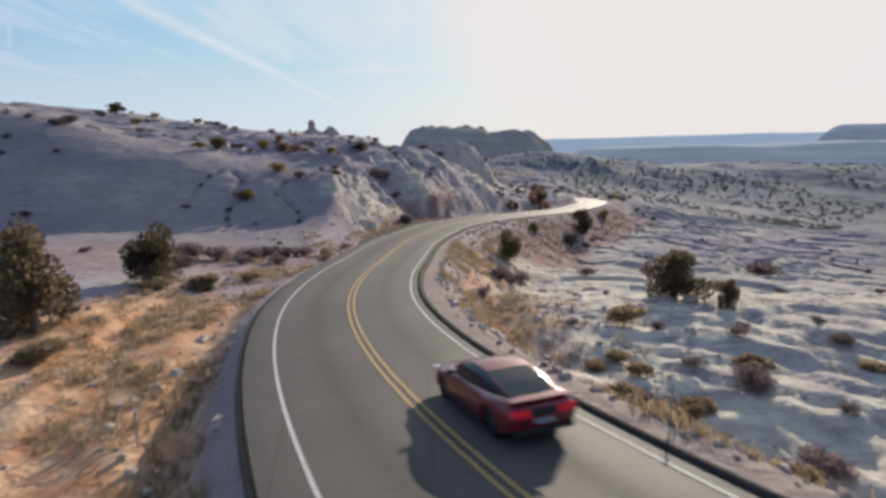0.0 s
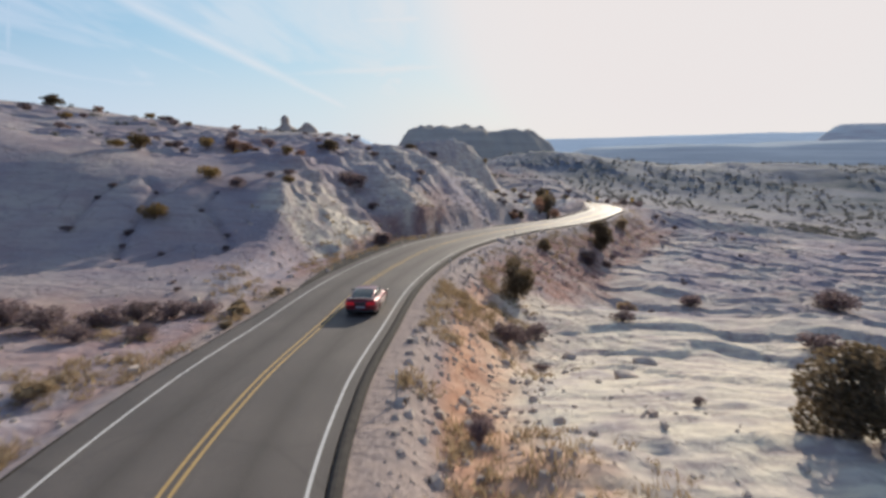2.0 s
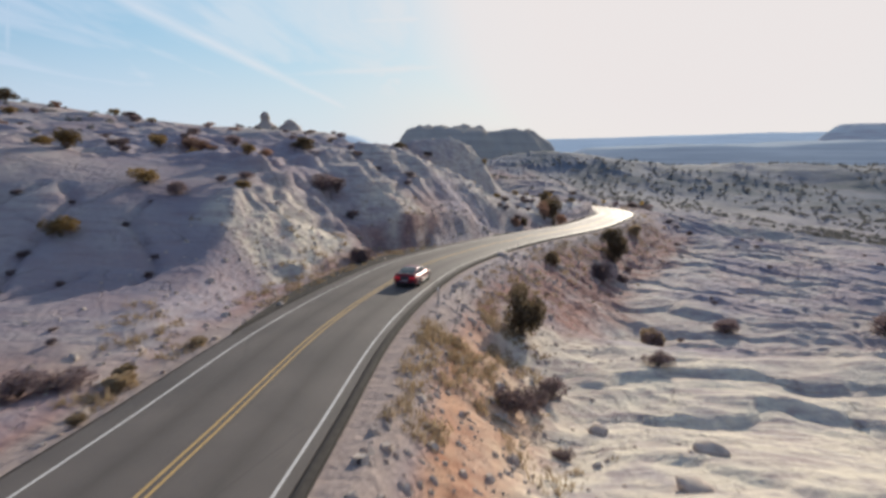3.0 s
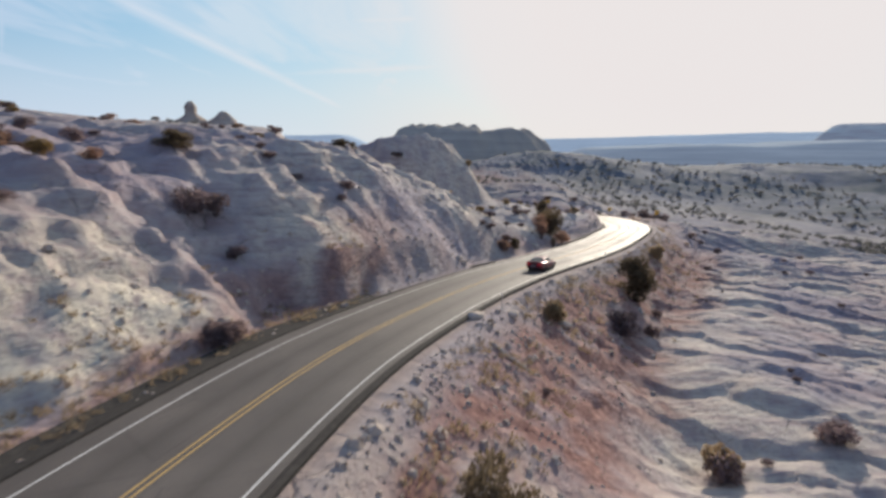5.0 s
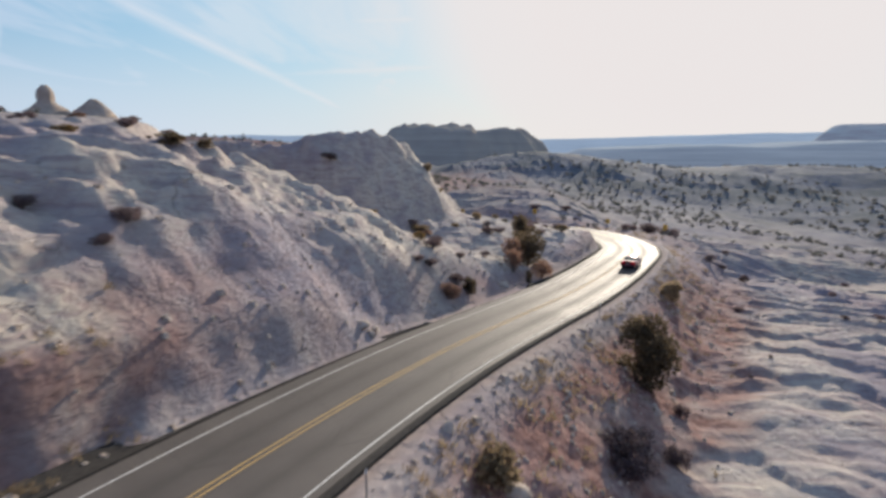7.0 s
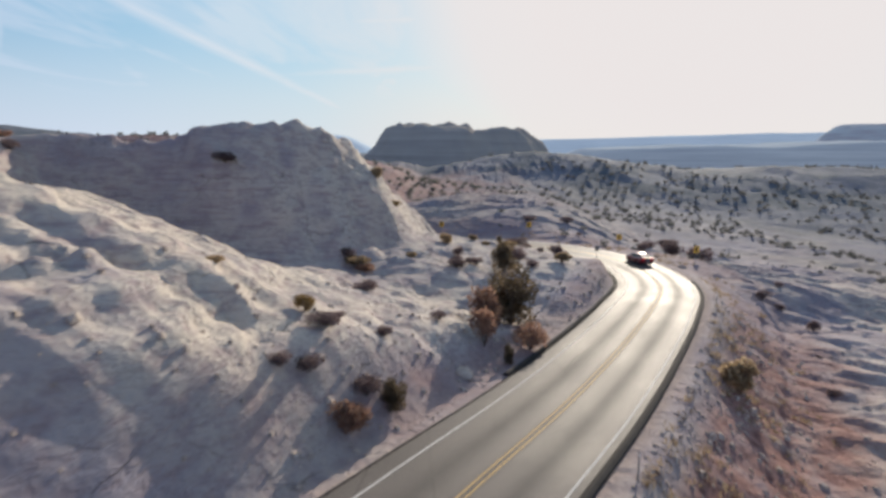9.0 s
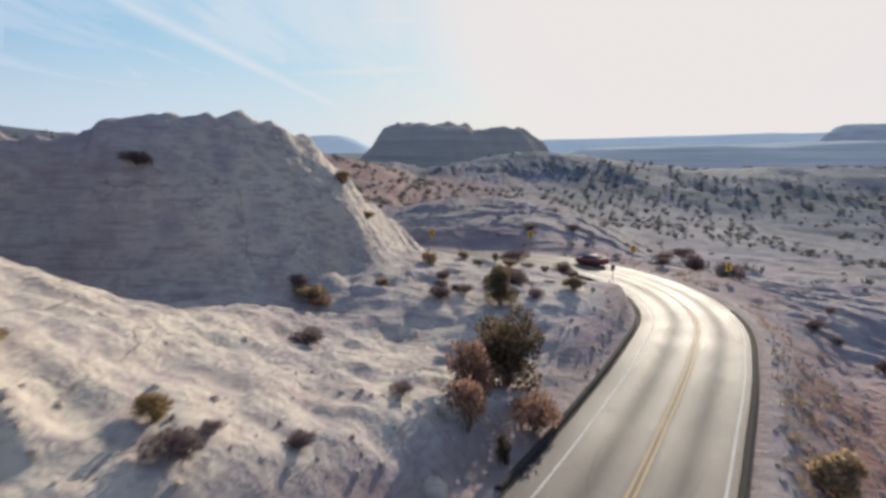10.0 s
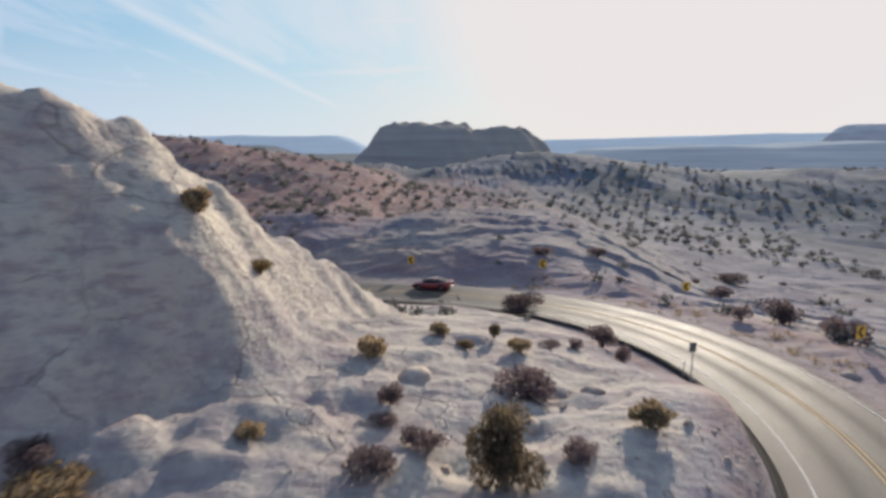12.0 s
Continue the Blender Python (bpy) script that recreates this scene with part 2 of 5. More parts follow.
def height(x, y, detail=True):
    s, zr, u = by_road(x, y)
    z = natural(x, y, s, zr, u)
    if detail:
        away = ramped(np.abs(s), 6, 14)
        slab = ramped(-s, 6, 9) * ramped(y, 132, 140) * (1 - ramped(y - 1.5 * np.clip(x - 4, 0, 14), 150, 157))  # flat lit rock before the bend
        far = np.hypot(x - 20, y - 100)
        big = ramped(far, 150, 400)
        z = z + away * (1 - 0.6 * slab - 0.5 * ramped(-s, 9, 13) * (1 - ramped(y, 84, 92))) * (0.9 * fbm(x, y, 16, 4, 31) + big * 5 * fbm(x, y, 90, 4, 33))
        # bedding ledges that run across the slopes
        bed = fbm(x * 0.35 + y * 0.1, y * 1.2 - x * 0.25, 5.0, 4, 41)
        smooth_face = ramped(-s, 7.5, 10) * (1 - ramped(y, 84, 92))
        calm = 1 - 0.9 * smooth_face - 0.72 * slab - 0.6 * ramped(s, 10, 18) - 0.2 * ramped(s, 9, 12) * (1 - ramped(y, 60, 72))  # the smooth dome
        z = z + calm * ramped(np.abs(s), 5.6, 10) * (0.45 + 0.2 * ramped(s, 10, 30)) * (1 - np.abs(bed) * 2.2)
        lip = z / 1.1 + 0.9 * fbm(x, y, 14, 3, 43) + 0.02 * x
        step = lip - np.floor(lip)
        z = z + calm * ramped(np.abs(s), 7, 12) * 0.42 * (ramped(step, 0.0, 0.22) - step)
        # broken ledges that step up, away from the valley
        tread = (y * 0.93 + x * 0.30 + 16 * fbm(x, y, 34, 3, 45) + 4.0 * fbm(x, y, 8, 3, 46) + 1.2 * fbm(x, y, 2.2, 2, 48)) / (7.0 + 9.0 * big)
        tread = tread - np.floor(tread)
        open_rock = ramped(s, 11, 20) * (0.55 + 0.45 * ramped(fbm(x, y, 22, 2, 47), -0.4, 0.3))
        z = z + open_rock * (0.55 + 1.6 * big) * (ramped(tread, 0.0, 0.13) - tread)
        thin = (y * 0.80 + x * 0.50 + 9 * fbm(x, y, 21, 3, 65) + 2.2 * fbm(x, y, 4.5, 3, 66)) / (2.3 + 5 * big)
        thin = thin - np.floor(thin)
        z = z + ramped(s, 9, 14) * 0.36 * (1 + 2 * big) * (ramped(thin, 0.0, 0.16) - thin) * ramped(fbm(x, y, 15, 2, 67), -0.5, 0.3)
        rock = ramped(-s, 6, 8.5) * (1 - ramped(-s, 40, 70))
        gully = np.abs(fbm(x + 0.5 * y, y, 11, 3, 55))
        z = z + rock * ramped(y, 84, 94) * (1 - ramped(y, 126, 138)) * 0.9 * ramped(-s, 8.5, 13) * (gully * 2 - 0.4)
        face = ramped(y, 158, 166) * (1 - ramped(x, 10, 18))
        z = z + rock * face * (0.8 * (gully * 2 - 0.4) + 2.6 * fbm(x, y, 6.5, 5, 59, 0.55))
        z = z + calm * rock * (0.3 + 0.7 * ramped(y, 68, 78) * (1 - ramped(y, 132, 142))) * ramped(-s, 7.5, 11) * (0.9 * np.abs(fbm(x, y, 3.4, 3, 51)) + 0.7 * np.abs(fbm(x, y, 7.0, 2, 53)) - 0.4)
        # thick beds that break off in blocks above the road
        broken = (0.3 * ramped(-s, 6.5, 8.5) + 0.7 * ramped(-s, 8.5, 12)) * (1 - ramped(-s, 22 - 9 * (1 - ramped(y, 88, 94)), 32 - 15 * (1 - ramped(y, 88, 94)))) * ramped(y, 74, 79) * (1 - ramped(y, 126, 136)) * (1 - 0.45 * ramped(y, 89, 94))
        bed2 = (z + 1.5 * fbm(x, y, 7, 3, 57) + 0.06 * y) / 1.7
        bed2 = bed2 - np.floor(bed2)
        z = z + broken * 1.1 * (ramped(bed2, 0.0, 0.3) - bed2)
        # blocks, split by joints, where the beds break off and over the slab
        wx, wy = x + 1.2 * fbm(x, y, 4, 3, 85), y + 1.2 * fbm(x, y, 4, 3, 87)
        blocky = broken + 0.55 * ramped(-s, 7, 10) * ramped(y, 124, 132) * (1 - ramped(y - np.clip(x - 4, 0, 14), 156, 164)) * ramped(x, -10, -4)
        blocky = blocky + 0.2 * ramped(s, 10, 14) * ramped(fbm(x, y, 18, 2, 89), -0.1, 0.3) * (1 - big)
        for size, deep, seed in ((3.1, 0.55, 91), (1.5, 0.30, 93)):
            a, b = (wx * 0.87 + wy * 0.5) / size, (wy * 0.87 - wx * 0.5) / (0.7 * size)
            z = z + blocky * deep * lattice(np.floor(a), np.floor(b), seed) * ramped(0.5 - np.abs(a % 1 - 0.5), 0.02, 0.16) * ramped(0.5 - np.abs(b % 1 - 0.5), 0.02, 0.16)
        # clefts across the smooth dome
        near = (x > -60) & (x < -8) & (y > 50) & (y < 92)
        cleft = np.full(len(x), 9.0)
        wx, wy = x[near] + 0.5 * fbm(x[near], y[near], 2.5, 2, 81), y[near] + 0.5 * fbm(x[near], y[near], 2.5, 2, 83)
        for line in CLEFTS:
            for (x0, y0), (x1, y1) in zip(line, line[1:]):
                t = np.clip(((wx - x0) * (x1 - x0) + (wy - y0) * (y1 - y0)) / ((x1 - x0) ** 2 + (y1 - y0) ** 2), 0, 1)
                cleft[near] = np.minimum(cleft[near], np.hypot(wx - x0 - t * (x1 - x0), wy - y0 - t * (y1 - y0)))
        z = z - 0.45 * (1 - ramped(cleft, 0.05, 0.55))
        # wheel ruts and washed rills in the sand beside the road
        sandy = ramped(-s, 6, 8) * (1 - ramped(-s, 14, 19)) * (1 - ramped(u, 44, 54))
        rill = fbm(0.25 * u, s + 1.5 * fbm(x, y, 9, 2, 73), 1.5, 3, 71)
        z = z + sandy * (0.32 * rill + 0.12 * np.abs(rill))
    inside = 1 - ramped(np.abs(s), 4.5, 6.4)
    return z * (1 - inside) + (zr - 0.16) * inside, s, zr, u


# ---------- materials ----------
def material(name):
    m = bpy.data.materials.new(name)
    m.use_nodes = True
    t = m.node_tree
    return m, t, t.nodes["Principled BSDF"]


def grain(t, scale, detail=4.0, rough=0.55, vector=None):
    co = node(t, "ShaderNodeNewGeometry").outputs["Position"] if vector is None else vector
    return node(t, "ShaderNodeTexNoise", {"Vector": co, "Scale": scale, "Detail": detail, "Roughness": rough}).outputs[0]


def bumped(t, bsdf, height_socket, strength, distance):
    b = node(t, "ShaderNodeBump", {"Height": height_socket, "Strength": strength, "Distance": distance})
    t.links.new(b.outputs[0], bsdf.inputs["Normal"])


def plain(name, a, b, rough=0.7, scale=6.0, metal=0.0, bump=0.0):
    m, t, p = material(name)
    n = grain(t, scale)
    t.links.new(mixed(t, ramp(t, n, [(0.3, 0.0), (0.7, 1.0)]), a, b), p.inputs["Base Color"])
    p.inputs["Roughness"].default_value, p.inputs["Metallic"].default_value = rough, metal
    if rough > 0.88:
        p.inputs["Specular IOR Level"].default_value = 0.08
    if bump:
        bumped(t, p, n, 0.6, bump)
    return m


def land_material():
    m, t, p = material("desert_land")
    pos = node(t, "ShaderNodeNewGeometry")
    at = pos.outputs["Position"]
    steep = node(t, "ShaderNodeSeparateXYZ", {0: pos.outputs["Normal"]}).outputs[2]
    tone = grain(t, 0.09, 5.0)
    rock = mixed(t, ramp(t, tone, [(0.32, 0.0), (0.68, 1.0)]), (0.25, 0.217, 0.243), (0.395, 0.348, 0.362))
    rock = mixed(t, ramp(t, grain(t, 0.045, 6.0, 0.6), [(0.45, 0.0), (0.60, 0.75)]), rock, (0.49, 0.42, 0.345))
    rock = mixed(t, ramp(t, grain(t, 0.16, 7.0, 0.65), [(0.50, 0.0), (0.66, 0.65)]), rock, (0.345, 0.245, 0.235))
    # warm sunlight on the bare stone, painted as a paler base colour
    lit_cream = node(t, "ShaderNodeAttribute", attribute_name="lit_cream").outputs["Fac"]
    rock = mixed(t, node(t, "ShaderNodeMath", {0: lit_cream, 1: ramp(t, grain(t, 0.4, 6.0, 0.6), [(0.32, 0.25), (0.52, 1.0)])}, operation="MULTIPLY").outputs[0], rock, (0.62, 0.545, 0.435))
    # shade of the dome's face, mixed in as a dark mauve
    dome_shade = node(t, "ShaderNodeAttribute", attribute_name="dome_shade").outputs["Fac"]
    rock = mixed(t, dome_shade, rock, (0.215, 0.18, 0.20))
    mottle = grain(t, 0.75, 7.0, 0.7)
    rock = mixed(t, ramp(t, mottle, [(0.34, 0.55), (0.50, 0.0)]), rock, (0.235, 0.195, 0.21))
    # thin beds of stone, tilted
    turn = node(t, "ShaderNodeMapping", {0: at, 2: (radians(14), radians(-9), radians(20)), 3: (0.16, 1.25, 2.6)})
    beds = grain(t, 1.0, 6.0, 0.6, turn.outputs[0])
    rock = mixed(t, ramp(t, beds, [(0.36, 0.6), (0.52, 0.0)]), rock, (0.27, 0.205, 0.215))
    red = node(t, "ShaderNodeAttribute", attribute_name="red").outputs["Fac"]
    patch = grain(t, 0.35, 6.0)
    redden = node(t, "ShaderNodeMath", {0: red, 1: ramp(t, patch, [(0.34, 0.4), (0.56, 1.0)])}, operation="MULTIPLY")
    earth = mixed(t, ramp(t, grain(t, 1.7, 5.0), [(0.3, 0.0), (0.7, 1.0)]), (0.15, 0.072, 0.064), (0.34, 0.195, 0.160))
    col = mixed(t, redden.outputs[0], rock, earth)
    sand = node(t, "ShaderNodeAttribute", attribute_name="sand").outputs["Fac"]
    dune = mixed(t, ramp(t, grain(t, 0.9, 6.0), [(0.35, 0.0), (0.65, 1.0)]), (0.45, 0.215, 0.11), (0.62, 0.40, 0.25))
    col = mixed(t, sand, col, dune)
    grit = node(t, "ShaderNodeAttribute", attribute_name="gravel").outputs["Fac"]
    stones = node(t, "ShaderNodeTexVoronoi", {"Vector": at, "Scale": 9.0})
    gravel = mixed(t, stones.outputs["Color"], (0.25, 0.195, 0.175), (0.36, 0.29, 0.26))
    col = mixed(t, grit, col, gravel)
    # desert varnish and lichen specks
    specks = grain(t, 1.3, 8.0, 0.7)
    col = mixed(t, ramp(t, specks, [(0.60, 0.0), (0.73, 0.5)]), col, (0.17, 0.14, 0.13))
    # sage plains far out, blue-grey distance haze put into their colour
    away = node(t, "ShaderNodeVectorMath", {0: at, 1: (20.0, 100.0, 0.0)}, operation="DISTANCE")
    far_haze = ramp(t, node(t, "ShaderNodeMath", {0: away.outputs["Value"], 1: 0.0005}, operation="MULTIPLY").outputs[0], [(0.04, 0.0), (0.14, 1.0)])
    far_haze = node(t, "ShaderNodeMath", {0: far_haze, 1: node(t, "ShaderNodeMath", {0: 1.0, 1: red}, operation="SUBTRACT").outputs[0]}, operation="MULTIPLY").outputs[0]
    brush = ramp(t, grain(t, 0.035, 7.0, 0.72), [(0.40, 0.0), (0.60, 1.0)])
    col = mixed(t, far_haze, col, mixed(t, brush, (0.165, 0.175, 0.205), (0.08, 0.10, 0.115)))
    t.links.new(col, p.inputs["Base Color"])
    p.inputs["Roughness"].default_value, p.inputs["Specular IOR Level"].default_value = 0.95, 0.08
    # joints in the rock
    bend = node(t, "ShaderNodeVectorMath", {0: at, 1: node(t, "ShaderNodeVectorMath", {0: node(t, "ShaderNodeTexNoise", {"Vector": at, "Scale": 0.35, "Detail": 4.0}).outputs["Color"], 3: 3.0}, operation="SCALE").outputs[0]}, operation="ADD")
    cells = node(t, "ShaderNodeTexVoronoi", {"Vector": bend.outputs[0], "Scale": 0.21}, feature="DISTANCE_TO_EDGE")
    joint = ramp(t, cells.outputs["Distance"], [(0.0, 1.0), (0.014, 0.0)])
    some = ramp(t, grain(t, 0.2, 3.0), [(0.48, 0.0), (0.62, 0.5)])
    bare = node(t, "ShaderNodeMath", {0: 1.0, 1: red}, operation="SUBTRACT")
    joint = node(t, "ShaderNodeMath", {0: node(t, "ShaderNodeMath", {0: joint, 1: some}, operation="MULTIPLY").outputs[0], 1: bare.outputs[0]}, operation="MULTIPLY").outputs[0]
    col = mixed(t, joint, col, (0.11, 0.085, 0.075))
    t.links.new(col, p.inputs["Base Color"])
    fine = grain(t, 2.2, 9.0, 0.62)
    coarse = grain(t, 0.5, 5.0, 0.6)
    fine = node(t, "ShaderNodeMath", {0: coarse, 1: 1.5, 2: fine}, operation="MULTIPLY_ADD").outputs[0]
    mix = node(t, "ShaderNodeMath", {0: beds, 1: 1.3, 2: fine}, operation="MULTIPLY_ADD")
    mix = node(t, "ShaderNodeMath", {0: mix.outputs[0], 1: node(t, "ShaderNodeMath", {0: joint, 1: 1.2}, operation="MULTIPLY").outputs[0]}, operation="SUBTRACT")
    bumped(t, p, mix.outputs[0], 0.6, 0.3)
    return m


def asphalt_material():
    m, t, p = material("worn_asphalt")
    at = node(t, "ShaderNodeNewGeometry").outputs["Position"]
    wear = grain(t, 0.25, 5.0)
    fine = grain(t, 55.0, 3.0)
    col = mixed(t, ramp(t, wear, [(0.3, 0.0), (0.7, 1.0)]), (0.104, 0.087, 0.078), (0.155, 0.131, 0.117))
    col = mixed(t, ramp(t, fine, [(0.35, 0.5), (0.65, 0.0)]), col, (0.05, 0.046, 0.044))
    # darker strips of old oil between polished wheel tracks
    across = node(t, "ShaderNodeAttribute", attribute_name="track").outputs["Fac"]
    streaks = node(t, "ShaderNodeMath", {0: across, 1: ramp(t, grain(t, 0.6, 5.0), [(0.3, 0.7), (0.65, 1.0)])}, operation="MULTIPLY")
    col = mixed(t, streaks.outputs[0], col, (0.066, 0.059, 0.054))
    # sealed cracks and patches
    seam = node(t, "ShaderNodeTexVoronoi", {"Vector": at, "Scale": 0.16}, feature="DISTANCE_TO_EDGE")
    col = mixed(t, ramp(t, seam.outputs["Distance"], [(0.0, 0.4), (0.007, 0.0)]), col, (0.045, 0.04, 0.037))
    t.links.new(col, p.inputs["Base Color"])
    rough = node(t, "ShaderNodeMath", {0: across, 1: 0.16, 2: ramp(t, wear, [(0.3, 0.58), (0.7, 0.66)])}, operation="MULTIPLY_ADD")
    t.links.new(rough.outputs[0], p.inputs["Roughness"])
    p.inputs["Specular IOR Level"].default_value = 0.17
    bumped(t, p, fine, 0.6, 0.02)
    return m


LAND, ASPHALT = land_material(), asphalt_material()
TAR = plain("dark_asphalt_kerb", (0.030, 0.027, 0.026), (0.060, 0.054, 0.049), 0.95, 5.0, bump=0.02)
TAR.node_tree.nodes["Principled BSDF"].inputs["Specular IOR Level"].default_value = 0.1
WHITE_LINE = plain("worn_white_paint", (0.38, 0.365, 0.34), (0.58, 0.56, 0.53), 0.8, 9.0)
YELLOW_LINE = plain("worn_yellow_paint", (0.31, 0.195, 0.07), (0.45, 0.295, 0.11), 0.8, 9.0)

# ---------- land and road ----------
def mesh_object(name, verts, faces, mat, smooth=True, parent=None):
    me = bpy.data.meshes.new(name)
    me.from_pydata([tuple(v) for v in verts], [], [tuple(f) for f in faces])
    me.materials.append(mat)
    if smooth:
        me.polygons.foreach_set("use_smooth", [True] * len(me.polygons))
    ob = new(name, me)
    if parent:
        ob.parent = parent
    return ob


def part(name, bm, mat, parent=None, label="", smooth=False):
    me = bpy.data.meshes.new(name)
    bm.to_mesh(me)
    bm.free()
    me.materials.append(mat)
    if smooth:
        me.polygons.foreach_set("use_smooth", [True] * len(me.polygons))
    ob = new(name, me)
    if parent:
        ob.parent = parent
    return tagged(ob, label)


def spread(a, b, step, lo, hi, grow):
    """Even steps from a to b, then ever wider ones out to lo and hi."""
    mid = list(np.arange(a, b + step / 2, step))
    for end, sign in ((hi, 1), (lo, -1)):
        w, v, out = step, mid[-1] if sign > 0 else mid[0], []
        while sign * (end - v) > 0:
            w = min(w * grow, 160)
            v += sign * w
            out.append(v)
        mid = mid + out if sign > 0 else out[::-1] + mid
    return np.array(mid)


def make_land():
    gx, gy = spread(-38, 62, 0.34, -4600, 4600, 1.04), spread(6, 222, 0.36, -700, 4700, 1.027)
    X, Y = np.meshgrid(gx, gy)
    x, y = X.ravel(), Y.ravel()
    z, s, zr, u = height(x, y)
    nx, ny = len(gx), len(gy)
    i = (np.arange(ny - 1)[:, None] * nx + np.arange(nx - 1)[None, :]).ravel()
    quads = np.stack([i, i + 1, i + nx + 1, i + nx], 1)
    me = bpy.data.meshes.new("ground")
    me.vertices.add(len(x))
    me.vertices.foreach_set("co", np.stack([x, y, z], 1).ravel())
    me.loops.add(quads.size)
    me.loops.foreach_set("vertex_index", quads.ravel())
    me.polygons.add(len(quads))
    me.polygons.foreach_set("loop_start", np.arange(0, quads.size, 4))
    me.polygons.foreach_set("use_smooth", np.ones(len(quads), bool))
    me.update(calc_edges=True)
    blotch = fbm(x, y, 7, 4, 61)
    red = ramped(s, 5.5, 7.5) * (1 - ramped(s + 3.5 * blotch, 8.5 + 5 * ramped(u, 66, 82), 12 + 7 * ramped(u, 66, 82))) * ramped(u, 20, 40) * (1 - 0.65 * ramped(u, 178, 200))
    red = np.maximum(red, ramped(-s, 5.2, 6.5) * (1 - ramped(-s + 2 * blotch, 6.5, 8.5)) * (1 - ramped(u, 62, 80)))
    red = np.maximum(red, 0.8 * ramped(-s, 5.2, 6.5) * (1 - ramped(-s + 3 * blotch, 8 - 1.5 * (1 - ramped(y, 88, 95)), 12 - 4 * (1 - ramped(y, 88, 95)))) * ramped(u, 62, 80) * (1 - ramped(u, 118, 130)))
    sand = ramped(-s, 5.0, 6.2) * (1 - ramped(-s + 4 * blotch, 13, 17)) * (1 - ramped(u + 6 * blotch, 46, 56))
    sand = np.maximum(sand, 0.6 * ramped(s, 6.2, 7.5) * (1 - ramped(s + 2 * blotch, 9.5, 12)) * ramped(u, 34, 44) * (1 - ramped(u + 5 * blotch, 78, 92)))
    far = np.hypot(x + 45, (y - 320)) + 30 * blotch
    red = np.maximum(red, 0.85 * (1 - ramped(far, 60, 125)))
    grit = ramped(np.abs(s), 3.5, 4.2) * (1 - ramped(np.abs(s) + 0.8 * blotch, 6.0, 7.2)) * (1 - 0.7 * ramped(-s, 4, 5) * ramped(u, 70, 85)) * (1 - 0.65 * ramped(s, 4.3, 5) * ramped(u, 78, 95)) * (1 - 0.7 * ramped(-s, 4.5, 5.2) * (1 - ramped(u, 50, 62)))
    red = np.maximum(red, 0.4 * ramped(-s, 5.0, 5.6) * (1 - ramped(-s + 1.2 * blotch, 6.8, 8.2)) * ramped(u, 140, 156))
    # darker reddish tone in the hollow at the foot of the dome
    red = np.maximum(red, 0.5 * ramped(-s, 6.0, 8.0) * ramped(u + 5 * blotch, 50, 58) * (1 - ramped(y - 0.15 * x + 2 * blotch, 58, 63)) * ramped(y, 38, 46))
    # pale stone, its sunlit look put into the colour: the broken end of the dome, the slab before the bend, the shelf
    # below the road
    lit_cream = ramped(-s, 7, 8.5) * ramped(y, 74, 78) * (1 - ramped(y, 88, 91)) * (1 - ramped(-s, 13, 16))
    lit_cream = np.maximum(lit_cream, 0.6 * ramped(-s, 7, 9.5) * ramped(y + 4 * blotch, 118, 128) * (1 - ramped(y - 1.6 * np.clip(x - 12, 0, 14) + 5 * blotch, 146, 158)) * ramped(x, -16, -6))
    lit_cream = np.maximum(lit_cream, ramped(s, 7.5, 10) * ramped(y, -5, 5) * (1 - ramped(y + 0.35 * x + 5 * blotch, 78, 88)))
    lit_cream = np.maximum(lit_cream, 0.45 * ramped(-s, 10, 13) * ramped(y, 108, 114) * (1 - ramped(y, 124, 130)) * (1 - ramped(-s, 16, 20)))
    lit_cream = np.maximum(lit_cream, 0.8 * ramped(-s, 7, 8) * (1 - ramped(-s + 2 * blotch, 10, 13)) * ramped(y, 97, 99) * (1 - ramped(y, 103, 107)))
    red = red * (1 - 0.8 * lit_cream)
    # the same sunlit tone over the open slickrock, on the cliff by the bend and below it
    lit_cream = np.maximum(lit_cream, 0.45 * ramped(s, 12, 18) * (1 - ramped(y, 190, 240)) * ramped(fbm(x, y, 19, 3, 77), -0.3, 0.2))
    lit_cream = np.maximum(lit_cream, 0.5 * ramped(-s, 9, 12) * ramped(y, 154, 160) * (1 - ramped(y, 196, 204)) * ramped(x, -12, 2))
    # darker tone over the old face of the dome, its shade put into the colour
    dome_shade = (0.4 + 0.2 * blotch) * ramped(-s, 9, 13) * (1 - ramped(y, 86, 96)) * ramped(y, 52, 58)
    for name, values in (("red", red), ("lit_cream", lit_cream), ("dome_shade", dome_shade), ("gravel", grit), ("sand", sand)):
        me.attributes.new(name, "FLOAT", "POINT").data.foreach_set("value", values.astype(np.float32))
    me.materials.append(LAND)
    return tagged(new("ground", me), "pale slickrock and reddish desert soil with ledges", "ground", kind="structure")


def ribbon(name, offsets, mat, parent=None, first=0, last=None):
    """A strip along the road through (offset to the right, height) pairs."""
    verts, faces, n = [], [], len(offsets)
    rows = list(zip(LINE, RIGHT))[first:last]
    for p, r in rows:
        verts += [p + r * o + np.array((0, 0, h)) for o, h in offsets]
    for i in range(len(rows) - 1):
        for j in range(n - 1):
            a = i * n + j
            faces.append((a, a + 1, a + n + 1, a + n))
    return mesh_object(name, verts, faces, mat, smooth=False, parent=parent)


